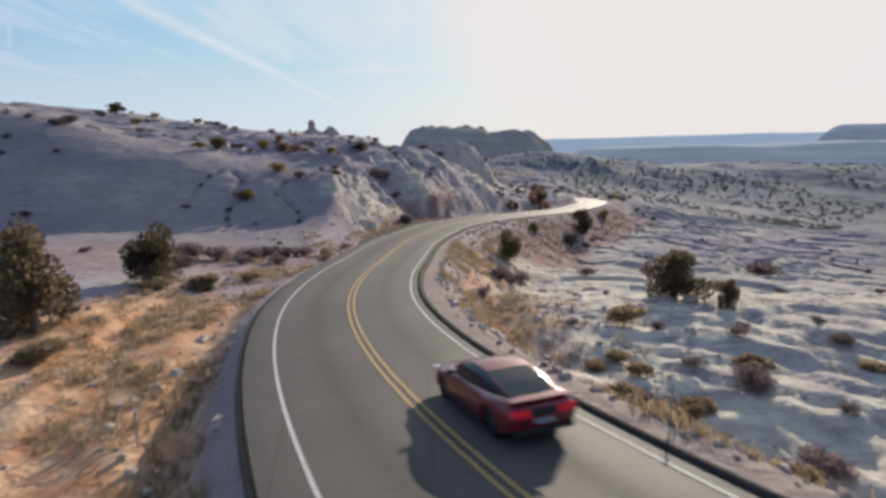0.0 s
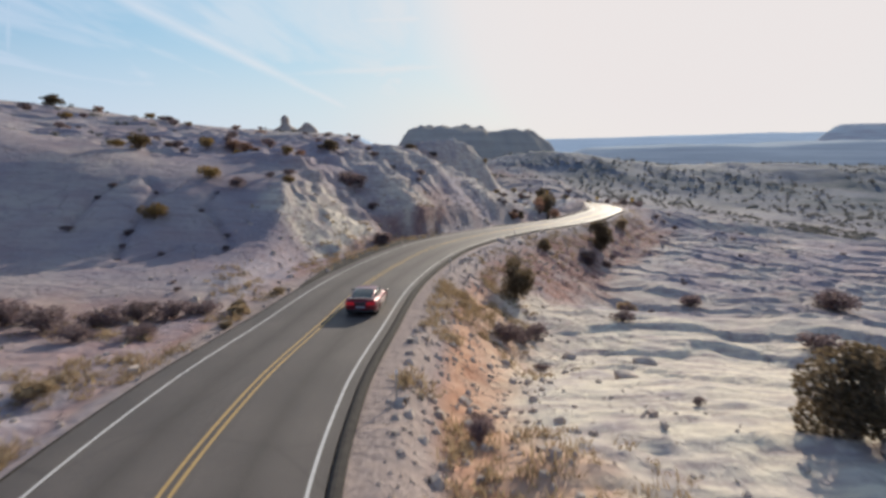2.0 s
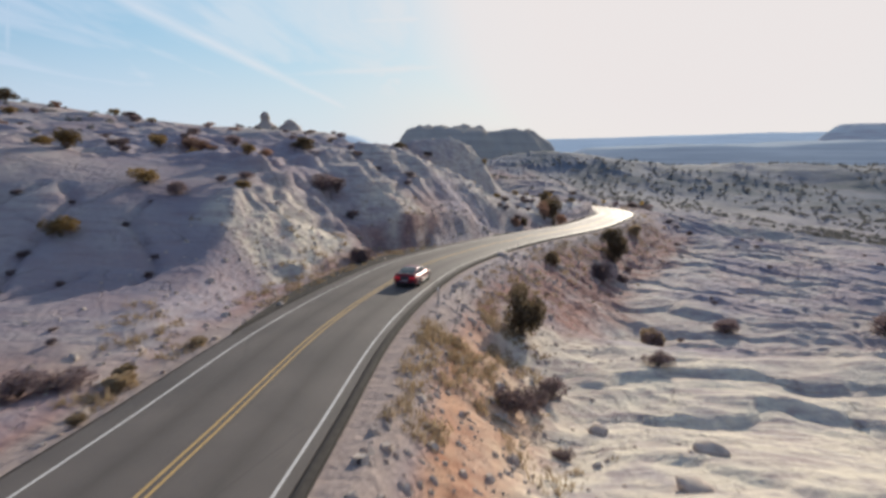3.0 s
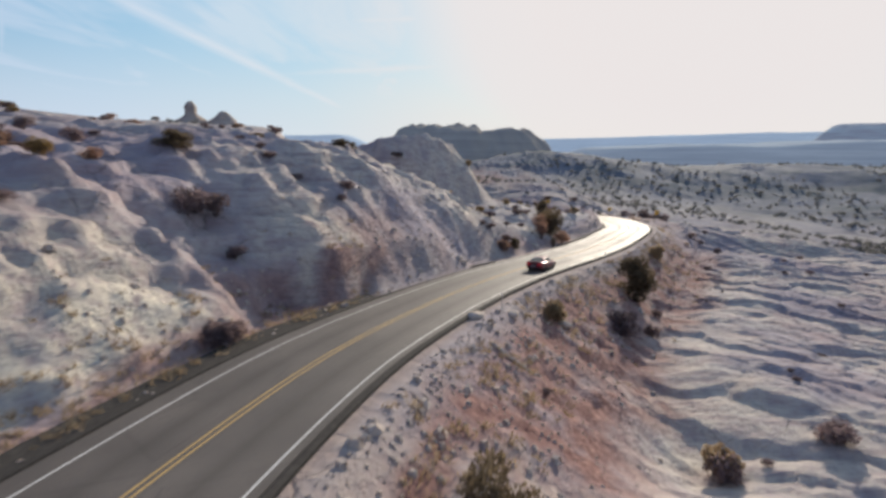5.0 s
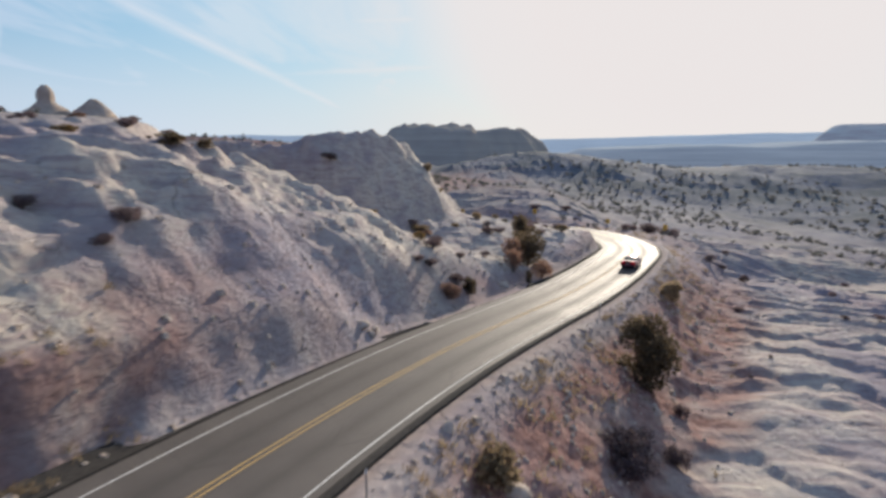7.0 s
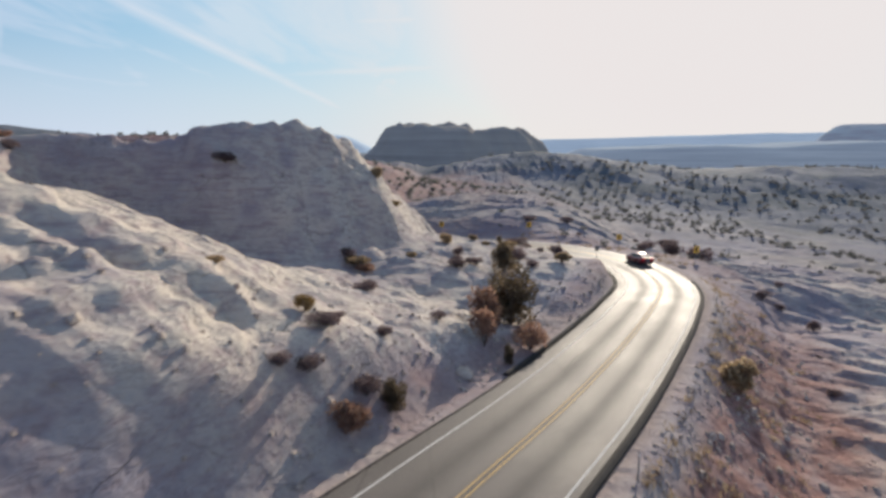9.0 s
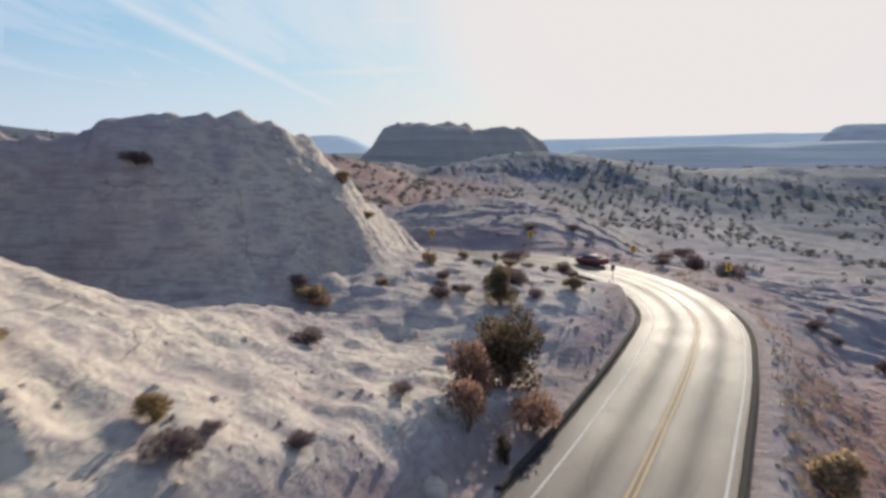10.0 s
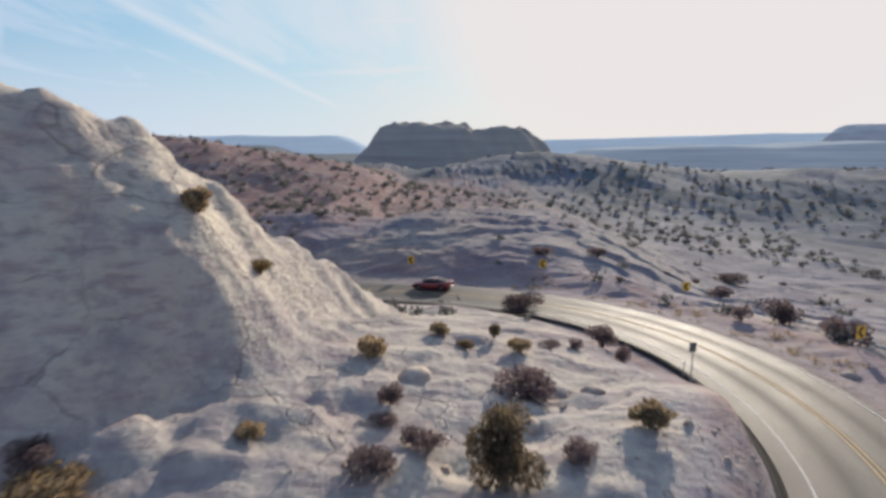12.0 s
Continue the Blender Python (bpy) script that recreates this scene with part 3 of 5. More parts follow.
def make_road():
    road = ribbon("road", [(-4.45, -0.3), (-4.4, -0.02), (-4.0, 0.0), (-2.9, 0.010), (-2.4, 0.013), (-1.7, 0.018), (-1.1, 0.020), (-0.5, 0.022), (0, 0.024), (0.5, 0.022), (1.1, 0.020), (1.7, 0.018), (2.4, 0.013), (2.9, 0.010), (3.75, 0.0), (3.8, -0.3)], ASPHALT)
    oil = [0.3, 0.3, 0.2, 0.0, 0.1, 0.7, 0.2, 0.0, 0.5, 0.0, 0.2, 0.7, 0.1, 0.0, 0.3, 0.3]
    road.data.attributes.new("track", "FLOAT", "POINT").data.foreach_set("value", np.tile(oil, len(LINE)).astype(np.float32))
    tagged(road, "two-lane grey worn asphalt road winding downhill", "road", kind="structure")
    for o in (-HALF, HALF):
        ribbon("white_line", [(o - 0.05, 0.018), (o + 0.05, 0.018)], WHITE_LINE, road)
    for o in (-0.14, 0.14):
        ribbon("yellow_line", [(o - 0.055, 0.034), (o + 0.055, 0.034)], YELLOW_LINE, road)
    kerb = ribbon("kerb", [(3.78, -0.3), (3.80, 0.02), (3.90, 0.09), (4.00, 0.09), (4.14, 0.0), (4.18, -0.3)], TAR, last=int(np.searchsorted(STATION, 196)))
    inner = ribbon("kerb", [(-5.02, -0.3), (-4.98, 0.0), (-4.86, 0.12), (-4.74, 0.12), (-4.64, 0.02), (-4.62, -0.3)], TAR, first=int(np.searchsorted(STATION, 158)))
    tagged(inner, "low dark rolled asphalt kerb round the inside of the bend", "kerb", kind="structure")
    tagged(kerb, "low dark rolled asphalt kerb along the road edge", "kerb", kind="structure")
    near = int(np.searchsorted(STATION, 74))
    past = int(np.searchsorted(STATION, 140))
    verts, faces = [], []
    for i, (p, r) in enumerate(list(zip(LINE, RIGHT))[near:past]):
        k = min(1.0, i / 18, (past - near - 1 - i) / 22)
        verts += [p + r * (-4.63 - w * k) + np.array((0, 0, h)) for w, h in ((1.5, -0.3), (1.46, 0.02), (0.95, -0.11), (0.45, -0.12), (0.0, -0.05), (0.0, -0.3))]
        faces += [(6 * (i - 1) + j, 6 * (i - 1) + j + 1, 6 * i + j + 1, 6 * i + j) for j in range(5)] if i else []
    ditch = mesh_object("paved_ditch", verts, faces, TAR, smooth=False)
    tagged(ditch, "dark tarred drainage ditch at the foot of the cut", "ditch", kind="structure")
    # dark strip laid in for the shadow below the raised road edge
    edge = ribbon("pavement_edge", [(-4.62, -0.3), (-4.58, -0.06), (-4.46, -0.02), (-4.45, -0.3)], TAR)
    tagged(edge, "broken tar edge of the road, dark for the shadow of its drop", "road edge", kind="structure")


make_land()
make_road()

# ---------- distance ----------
# bedded rock; a glow above zero stands in for distance haze
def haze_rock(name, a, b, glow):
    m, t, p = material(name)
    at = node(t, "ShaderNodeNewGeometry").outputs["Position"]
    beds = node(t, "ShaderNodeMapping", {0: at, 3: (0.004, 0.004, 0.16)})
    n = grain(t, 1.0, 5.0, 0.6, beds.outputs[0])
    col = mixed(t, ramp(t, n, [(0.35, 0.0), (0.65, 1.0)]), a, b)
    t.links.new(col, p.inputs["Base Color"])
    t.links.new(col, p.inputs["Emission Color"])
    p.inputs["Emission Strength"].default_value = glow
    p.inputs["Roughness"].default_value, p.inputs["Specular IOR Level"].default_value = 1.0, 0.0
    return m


# these three carry distance haze as bluish tones and a faint glow
FAR_ROCK = haze_rock("far_haze_blue_rock", (0.30, 0.36, 0.42), (0.36, 0.42, 0.48), 0.5)
MESA_ROCK = haze_rock("mesa_haze_mauve_rock", (0.22, 0.22, 0.26), (0.28, 0.34, 0.39), 0.3)
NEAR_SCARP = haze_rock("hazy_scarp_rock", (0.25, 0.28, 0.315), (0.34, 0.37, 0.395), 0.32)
BUTTE_ROCK = haze_rock("layered_butte_rock", (0.33, 0.29, 0.255), (0.44, 0.385, 0.33), 0.0)
FACE_ROCK = plain("weathered_pinkish_sandstone", (0.30, 0.24, 0.20), (0.44, 0.36, 0.30), 0.95, 0.8, bump=0.25)


def hill_mesh(name, mat, cx, cy, wx, wy, top, base, nx, ny, seed, jag, power=2.2, lean=0.0, inner=0.66, outer=0.84):
    """A flat-topped rock hill on its own grid, with a ragged rim."""
    gx, gy = np.meshgrid(np.linspace(-1.3, 1.3, nx), np.linspace(-1.3, 1.3, ny))
    x, y = cx + gx.ravel() * wx, cy + gy.ravel() * wy
    r = (np.abs(gx.ravel()) ** power + np.abs(gy.ravel()) ** power) ** (1 / power)
    r = r + 0.10 * fbm(x, y, wx * 0.35, 4, seed)
    cliff = 1 - ramped(r, inner, outer) * 0.6 - ramped(r, 0.75, 1.2) * 0.4
    z = base + (top - base) * cliff * (1 + lean * gx.ravel()) + jag * fbm(x, y, wx * 0.16, 4, seed + 3) * cliff
    i = (np.arange(ny - 1)[:, None] * nx + np.arange(nx - 1)[None, :]).ravel()
    return mesh_object(name, np.stack([x, y, z], 1), np.stack([i, i + 1, i + nx + 1, i + nx], 1), mat)


def make_distance():
    tagged(hill_mesh("butte", BUTTE_ROCK, 46, 880, 158, 110, 21.5, -60, 130, 80, 71, 13.0, 1.5, -0.06, 0.5, 0.94), "grey layered rock butte with a ragged top", "butte", kind="structure")
    tagged(hill_mesh("mesa", MESA_ROCK, 2900, 3200, 1020, 700, 98, -130, 60, 40, 75, 6.0), "flat-topped mesa with haze painted into its mauve", "mesa", kind="structure")
    tagged(hill_mesh("far_scarp", NEAR_SCARP, 1150, 1900, 1150, 330, 0.5, -110, 150, 50, 91, 9.0, 2.6, 0.25), "long scarp beyond the valley with blue-grey haze painted in", "scarp", kind="structure")
    tagged(hill_mesh("far_plateau", FAR_ROCK, 1700, 4300, 2200, 500, 44, -130, 120, 30, 81, 8.0, 4.0, 0.32), "long plateau on the horizon with haze painted into its blue", "plateau", kind="structure")
    tagged(hill_mesh("far_plateau", FAR_ROCK, -1900, 4200, 1900, 500, 44, -130, 120, 30, 87, 9.0, 4.0), "long plateau on the horizon with haze painted into its blue", "plateau", kind="structure")


make_distance()


# ---------- rock ----------
def ground_z(x, y):
    return float(height(np.array([float(x)]), np.array([float(y)]))[0][0])


def lump(bm, centre, size, seed, cuts=2, rough=0.3, squash=(1, 1, 1)):
    made = bmesh.ops.create_icosphere(bm, subdivisions=cuts, radius=1.0)
    for v in made["verts"]:
        n = noise.noise(v.co * 1.3 + Vector((seed * 7.1, seed * 3.3, 0))) + 0.5 * noise.noise(v.co * 3.1 + Vector((seed, 0, seed * 2)))
        v.co *= 1 + rough * n
        v.co = Vector((v.co.x * squash[0], v.co.y * squash[1], v.co.z * squash[2])) * size + Vector(centre)


def make_spires():
    # two rock towers on the ridge: place, height, radius
    for x, y, tall, wide, seed in ((-33.9, 155, 4.1, 4.8, 1), (-29.6, 157.5, 3.0, 5.0, 5)):
        bm = bmesh.new()
        rings, seg = 14, 18
        grid = []
        for j in range(rings + 1):
            k = j / rings
            neck = 0.62 if seed == 1 else 0.95
            stem = 1.25 if seed == 1 else 1.3
            r = stem * (1.15 - 0.5 * k) * (1 + 0.08 * math.sin(k * 15 + seed)) * (1 - 0.6 * max(0.0, (k - 0.85) / 0.15) ** 2) + (wide - stem) * max(0.0, 1 - k / neck) ** 1.1
            grid.append([])
            for i in range(seg):
                a = 2 * math.pi * i / seg
                w = 1 + 0.30 * noise.noise(Vector((math.cos(a) * 1.4 + seed, math.sin(a) * 1.4, k * 5)))
                grid[-1].append(bm.verts.new((r * w * math.cos(a), r * w * math.sin(a), -1.5 + k * (tall + 1.5))))
        for j in range(rings):
            for i in range(seg):
                bm.faces.new((grid[j][i], grid[j][(i + 1) % seg], grid[j + 1][(i + 1) % seg], grid[j + 1][i]))
        bm.faces.new(grid[-1])
        ob = part("rock_spire", bm, FACE_ROCK, smooth=True)
        ob.location = (x, y, ground_z(x, y))
        tagged(ob, "weathered sandstone spire standing on the ridge" if seed == 1 else "blunt sandstone knob standing on the ridge", "rock spire", "spires on the ridge")


make_spires()
BOULDER_ROCK = plain("pale_boulder", (0.36, 0.28, 0.23), (0.52, 0.44, 0.37), 0.95, 1.6, bump=0.08)


def make_boulders():
    rng = random.Random(4)
    spots = [(-6.0, 89.5, 0.5),
             (8.6, 119, 0.5), (20.5, 140, 0.6), (22, 149, 0.6), (16.5, 38, 0.5),
             (12, 52, 0.6), (14.5, 56, 0.7), (10.5, 60, 0.5), (9, 96, 0.6), (12, 99, 0.5), (17, 104, 0.6), (27, 168, 0.7), (22, 171, 0.8),
             (-11.2, 26, 0.2), (-10.4, 17, 0.22), (31, 172, 0.5), (51, 181, 0.5)]
    for i, (x, y, size) in enumerate(spots):
        bm = bmesh.new()
        lump(bm, (0, 0, 0), size, i + 2, 2, 0.45, (1.2, 1.0, 0.62))
        ob = part("boulder", bm, BOULDER_ROCK, smooth=True)
        ob.location, ob.rotation_euler = (x, y, ground_z(x, y) + size * 0.12), (0, 0, rng.uniform(0, 6))
        tagged(ob, "pale rounded sandstone boulder lying on the slope" if size > 0.75 else "small pale sandstone rock on reddish soil", "boulder", "boulders by the road")


make_boulders()


def make_rubble():
    rng = np.random.default_rng(8)
    verts, faces = [], []
    n = 0
    while n < 5200:
        st, side = rng.uniform(10, 190), 1 if rng.random() < 0.75 else -1
        off = side * (5.0 + abs(rng.normal(0, 4.5)))
        k = int(np.searchsorted(STATION, st))
        x, y = LINE[k, 0] + RIGHT[k, 0] * off, LINE[k, 1] + RIGHT[k, 1] * off
        verts.append((x, y))
        n += 1
    at = np.array(verts)
    z = height(at[:, 0], at[:, 1])[0]
    out = []
    for (x, y), h in zip(at, z):
        size = min(0.05 + rng.exponential(0.065), 0.42)
        b = len(out)
        turn = rng.uniform(0, 6.3)
        for i in range(5):
            a = turn + i * 1.2566
            r = size * rng.uniform(0.7, 1.3)
            out.append((x + r * math.cos(a), y + r * math.sin(a), h - 0.05))
        for i in range(4):
            a = turn + 0.5 + i * 1.5708
            r = size * rng.uniform(0.35, 0.8)
            out.append((x + r * math.cos(a), y + r * math.sin(a), h + size * rng.uniform(0.5, 0.9)))
        faces += [(b + i, b + (i + 1) % 5, b + 5 + min(i, 3)) for i in range(5)]
        faces += [(b + 5 + i, b + (i + 1) % 5, b + 5 + (i + 1) % 4) for i in range(4)] + [(b + 5, b + 6, b + 7, b + 8)]
    tagged(mesh_object("loose_rocks", out, faces, BOULDER_ROCK, smooth=False), "loose broken stones on the road embankment", "stones", kind="stuff")


make_rubble()


# ---------- plants ----------
def leaf_material(name, dark, mid, light, rough=0.85):
    m, t, p = material(name)
    geo = node(t, "ShaderNodeNewGeometry")
    info = node(t, "ShaderNodeObjectInfo")
    col = ramp(t, geo.outputs["Random Per Island"], [(0.0, dark), (0.55, mid), (1.0, light)])
    clump = grain(t, 1.6, 3.0)
    col = mixed(t, ramp(t, clump, [(0.35, 0.0), (0.7, 0.3)]), col, dark)
    tone = node(t, "ShaderNodeMath", {0: info.outputs["Random"], 1: 0.5, 2: 0.75}, operation="MULTIPLY_ADD")
    col = mixed(t, 1.0, col, node(t, "ShaderNodeCombineColor", {0: tone.outputs[0], 1: tone.outputs[0], 2: tone.outputs[0]}).outputs[0], "MULTIPLY")
    t.links.new(col, p.inputs["Base Color"])
    p.inputs["Roughness"].default_value = rough
    p.inputs["Specular IOR Level"].default_value = 0.2
    thin = node(t, "ShaderNodeBsdfTranslucent", {"Color": col})
    both = node(t, "ShaderNodeMixShader", {0: 0.42, 1: p.outputs[0], 2: thin.outputs[0]})
    t.links.new(both.outputs[0], t.nodes["Material Output"].inputs["Surface"])
    return m


BARK = plain("grey_brown_bark", (0.10, 0.075, 0.06), (0.20, 0.16, 0.13), 0.95, 12.0, bump=0.02)
LEAVES = {
    "juniper": leaf_material("juniper_foliage", (0.085, 0.064, 0.042), (0.15, 0.112, 0.070), (0.24, 0.18, 0.11)),
    "sage": leaf_material("sage_foliage", (0.13, 0.092, 0.095), (0.21, 0.152, 0.15), (0.31, 0.235, 0.22)),
    "straw": leaf_material("straw_foliage", (0.22, 0.15, 0.09), (0.38, 0.28, 0.17), (0.52, 0.41, 0.26)),
    "amber": leaf_material("amber_foliage", (0.12, 0.075, 0.03), (0.22, 0.145, 0.06), (0.33, 0.23, 0.10)),
    "rust": leaf_material("rust_foliage", (0.19, 0.105, 0.08), (0.31, 0.185, 0.13), (0.43, 0.28, 0.185)),
    # scrub colours greyed and lifted to mimic distance haze
    "scrub": leaf_material("haze_greyed_scrub_foliage", (0.12, 0.12, 0.115), (0.175, 0.17, 0.155), (0.24, 0.225, 0.20)),
}


def limb(bm, a, b, ra, rb, seg=6):
    a, b = Vector(a), Vector(b)
    way = (b - a).normalized()
    side = way.orthogonal().normalized()
    other = way.cross(side)
    rings = []
    for p, r in ((a, ra), (b, rb)):
        rings.append([bm.verts.new(p + (side * math.cos(2 * math.pi * i / seg) + other * math.sin(2 * math.pi * i / seg)) * r) for i in range(seg)])
    for i in range(seg):
        bm.faces.new((rings[0][i], rings[0][(i + 1) % seg], rings[1][(i + 1) % seg], rings[1][i]))


def sprays(rng, blobs, count, size, upright=0.0):
    """Many small leafy sprays spread through blobs (centre, radii): verts and faces."""
    verts, faces = [], []
    weights = [b[1][0] * b[1][1] * b[1][2] for b in blobs]
    for _ in range(count):
        c, r = rng.choices(blobs, weights)[0]
        d = Vector((rng.gauss(0, 1), rng.gauss(0, 1), rng.gauss(0, 1))).normalized() * (rng.random() ** 0.32)
        p = Vector((c[0] + d.x * r[0], c[1] + d.y * r[1], max(c[2] + d.z * r[2], 0.01)))
        way = (d + Vector((rng.gauss(0, 0.6), rng.gauss(0, 0.6), rng.gauss(0.15 + upright, 0.6)))).normalized()
        side = way.orthogonal().normalized()
        side = (side * math.cos(rng.uniform(0, 6.3)) + way.cross(side) * math.sin(rng.uniform(0, 6.3))).normalized()
        L, w = size * rng.uniform(0.6, 1.5), size * rng.uniform(0.22, 0.5)
        b = len(verts)
        verts += [p - side * w * 0.3, p + way * L * 0.5 - side * w, p + way * L, p + way * L * 0.5 + side * w]
        faces.append((b, b + 1, b + 2, b + 3))
    return verts, faces


def plant_model(kind, seed):
    """A plant one metre wide and high, at the origin: an Empty with its parts."""
    rng = random.Random(seed)
    root = new({"juniper": "juniper_tree"}.get(kind, "shrub"))
    bm = bmesh.new()
    blobs = []
    if kind == "juniper":
        top = Vector((rng.uniform(-0.06, 0.06), rng.uniform(-0.06, 0.06), 0.45))
        limb(bm, (0, 0, -0.08), top, 0.055, 0.035, 8)
        for i in range(9):
            a = i * 2.4 + rng.uniform(-0.4, 0.4)
            far = rng.uniform(0.16, 0.34)
            tip = Vector((far * math.cos(a), far * math.sin(a), 0.12 + 0.66 * ((i * 5) % 9) / 9))
            limb(bm, top * rng.uniform(0.2, 0.95), tip, 0.024, 0.008)
            r = rng.uniform(0.15, 0.23)
            blobs.append((tip, (r, r, r * rng.uniform(0.75, 1.1))))
        for i in range(7):
            a, q = rng.uniform(0, 6.3), rng.uniform(0, 0.18)
            blobs.append((Vector((q * math.cos(a), q * math.sin(a), rng.uniform(0.2, 0.84))), (0.17, 0.17, 0.17)))
        count, size, up = 5200, 0.05, 0.25
    else:
        for i in range(16):
            a = i * 2.4
            tip = Vector((rng.uniform(0.1, 0.4) * math.cos(a), rng.uniform(0.1, 0.4) * math.sin(a), rng.uniform(0.4, 0.85)))
            limb(bm, (0, 0, -0.06), tip, 0.012, 0.004, 4)
        for i in range(9):
            a, q = i * 2.4 + rng.uniform(-0.3, 0.3), rng.uniform(0.08, 0.33)
            r = rng.uniform(0.13, 0.23)
            blobs.append((Vector((q * math.cos(a), q * math.sin(a), rng.uniform(0.22, 0.72 - q * 0.7))), (r, r, r * 1.15)))
        count, size, up = (1300, 0.07, 0.3) if kind != "straw" else (1500, 0.10, 0.9)
    part("trunk" if kind == "juniper" else "woody_base", bm, BARK, root)
    v, f = sprays(rng, blobs, count, size, up)
    mesh_object("crown" if kind == "juniper" else "foliage", v, f, LEAVES[kind], smooth=False, parent=root)
    return root


# where the plants stand: x, y, width, height
JUNIPER = [
    (-19.0, 26.2, 4.4, 5.3), (-19.3, 38.3, 4.2, 4.0), (15.9, 39.2, 4.6, 3.6), (17.9, 35.8, 1.5, 2.0), (8.3, 73.4, 3.6, 4.2), (29.3, 121.8, 5.2, 5.2), (25.5, 162.7, 3.0, 3.3),
    (24.7, 151.3, 4.8, 5.0), (23.6, 143.0, 0.9, 1.5), (-75.5, 139.7, 5.3, 2.2), (-88.0, 150.0, 3.0, 1.5), (-14.5, 104.0, 3.2, 1.5), (-4.2, 121.2, 2.3, 0.8),
    (-3.6, 125.6, 1.5, 0.8), (16.6, 133.6, 1.6, 1.7),
]
SAGE = [
    (6.0, 59.3, 2.6, 2.0), (8.8, 64.7, 2.2, 1.8), (17.8, 71.4, 2.6, 1.3), (7.4, 61.6, 2.0, 1.5), (2.9, 41.4, 1.0, 0.7), (2.7, 38.8, 1.1, 1.0), (50.9, 91.5, 6.5, 3.6), (33.1, 92.8, 3.0, 1.9),
    (24.1, 89.7, 2.9, 2.6), (32.0, 65.4, 3.4, 2.2), (12.6, 44.1, 0.6, 0.5), (-19.3, 79.7, 2.0, 1.3), (-10.9, 97.8, 3.6, 2.6), (-5.9, 87.2, 1.7, 2.0),
    (33.7, 93.3, 2.7, 1.6), (-5.4, 87.7, 1.9, 2.1), (-9.6, 98.6, 2.0, 2.2), (-7.7, 96.6, 1.8, 1.1), (-5.2, 88.4, 1.8, 1.9), (24.4, 111.3, 3.5, 2.0),
    (24.4, 110.2, 3.3, 2.2), (28.0, 113.1, 2.0, 1.7), (-1.9, 110.3, 1.8, 1.0), (-6.2, 109.1, 1.4, 0.9),
]
SAGE_PAST = [
    (-8.9, 110.5, 1.7, 0.9), (15.4, 132.9, 2.0, 1.3), (13.3, 133.8, 2.0, 0.9), (13.4, 149.6, 2.3, 1.2), (13.7, 135.3, 0.9, 0.6), (27.7, 171.5, 3.6, 2.0),
    (58.1, 191.9, 4.9, 2.8), (57.6, 173.3, 2.0, 1.2), (-0.7, 160.8, 2.6, 1.2), (15.9, 137.3, 1.3, 0.8), (19.0, 144.3, 1.3, 0.8), (20.8, 163.0, 2.3, 1.2),
    (13.0, 130.9, 1.8, 0.9), (35.2, 184.8, 2.4, 2.0), (35.5, 181.0, 1.4, 1.4), (32.3, 180.9, 1.3, 1.0), (30.1, 178.1, 1.6, 0.7), (28.1, 172.3, 1.0, 0.6),
    (21.1, 168.2, 1.4, 1.3), (21.0, 166.6, 1.4, 0.7), (22.2, 165.3, 1.3, 0.7), (10.3, 161.1, 1.8, 1.1),
]
SAGE_FAR = [
    (50.7, 195.1, 2.2, 1.7), (56.9, 198.9, 4.0, 2.9), (58.5, 214.8, 3.6, 2.1), (71.0, 236.9, 6.0, 2.2), (28.4, 163.9, 1.1, 0.6), (36.8, 219.0, 3.7, 1.3),
    (44.7, 221.1, 3.0, 1.7), (31.2, 199.6, 4.8, 2.2),
]
# dark brush at the foot of the dome, and tufts rooted in its clefts
SAGE_DOME = [
    (-17.1, 50.9, 2.8, 1.4), (-15.9, 52.4, 2.4, 1.2), (-14.4, 53.4, 2.6, 1.3), (-12.9, 54.2, 2.2, 1.0), (-19.3, 49.3, 3.0, 1.5), (-21.8, 50.2, 3.2, 1.6), (-24.0, 49.0, 2.8, 1.5),
    (-16.6, 47.6, 2.2, 1.0), (-14.1, 49.0, 2.0, 0.9), (-20.5, 45.6, 2.6, 1.2), (-30.9, 69.8, 0.9, 0.5), (-30.6, 74.7, 0.8, 0.5), (-24.5, 66.0, 0.8, 0.5), (-25.7, 70.3, 1.1, 0.7),
    (-26.3, 76.9, 0.7, 0.4), (-17.3, 70.0, 0.9, 0.5), (-17.8, 72.1, 0.7, 0.4), (-21.3, 75.2, 0.7, 0.4), (-21.8, 67.7, 0.7, 0.4), (-30.2, 76.6, 0.9, 0.5), (-20.9, 78.6, 0.8, 0.4),
]
STRAW = [
    (-11.0, 54.5, 1.4, 0.9), (-10.1, 60.3, 1.0, 0.6), (-10.3, 50.4, 0.9, 0.5), (-17.9, 35.5, 2.5, 0.8), (-16.5, 22.9, 1.9, 0.9), (-15.3, 36.9, 2.5, 1.2),
    (-13.6, 40.3, 1.6, 0.7), (24.2, 90.1, 2.3, 2.5), (16.3, 103.9, 2.7, 2.0), (32.2, 167.1, 2.1, 1.5), (7.8, 134.7, 1.1, 0.5), (39.6, 143.5, 3.0, 2.6),
    (16.2, 164.1, 1.3, 0.8), (19.9, 172.1, 1.5, 1.6), (12.3, 170.6, 1.8, 1.3), (26.6, 178.0, 0.8, 1.3), (27.9, 176.1, 1.5, 1.0), (23.3, 177.3, 1.7, 0.7),
    (24.8, 176.1, 1.1, 0.6), (11.3, 160.4, 2.8, 1.2), (-11.3, 55.6, 1.3, 0.8),
]
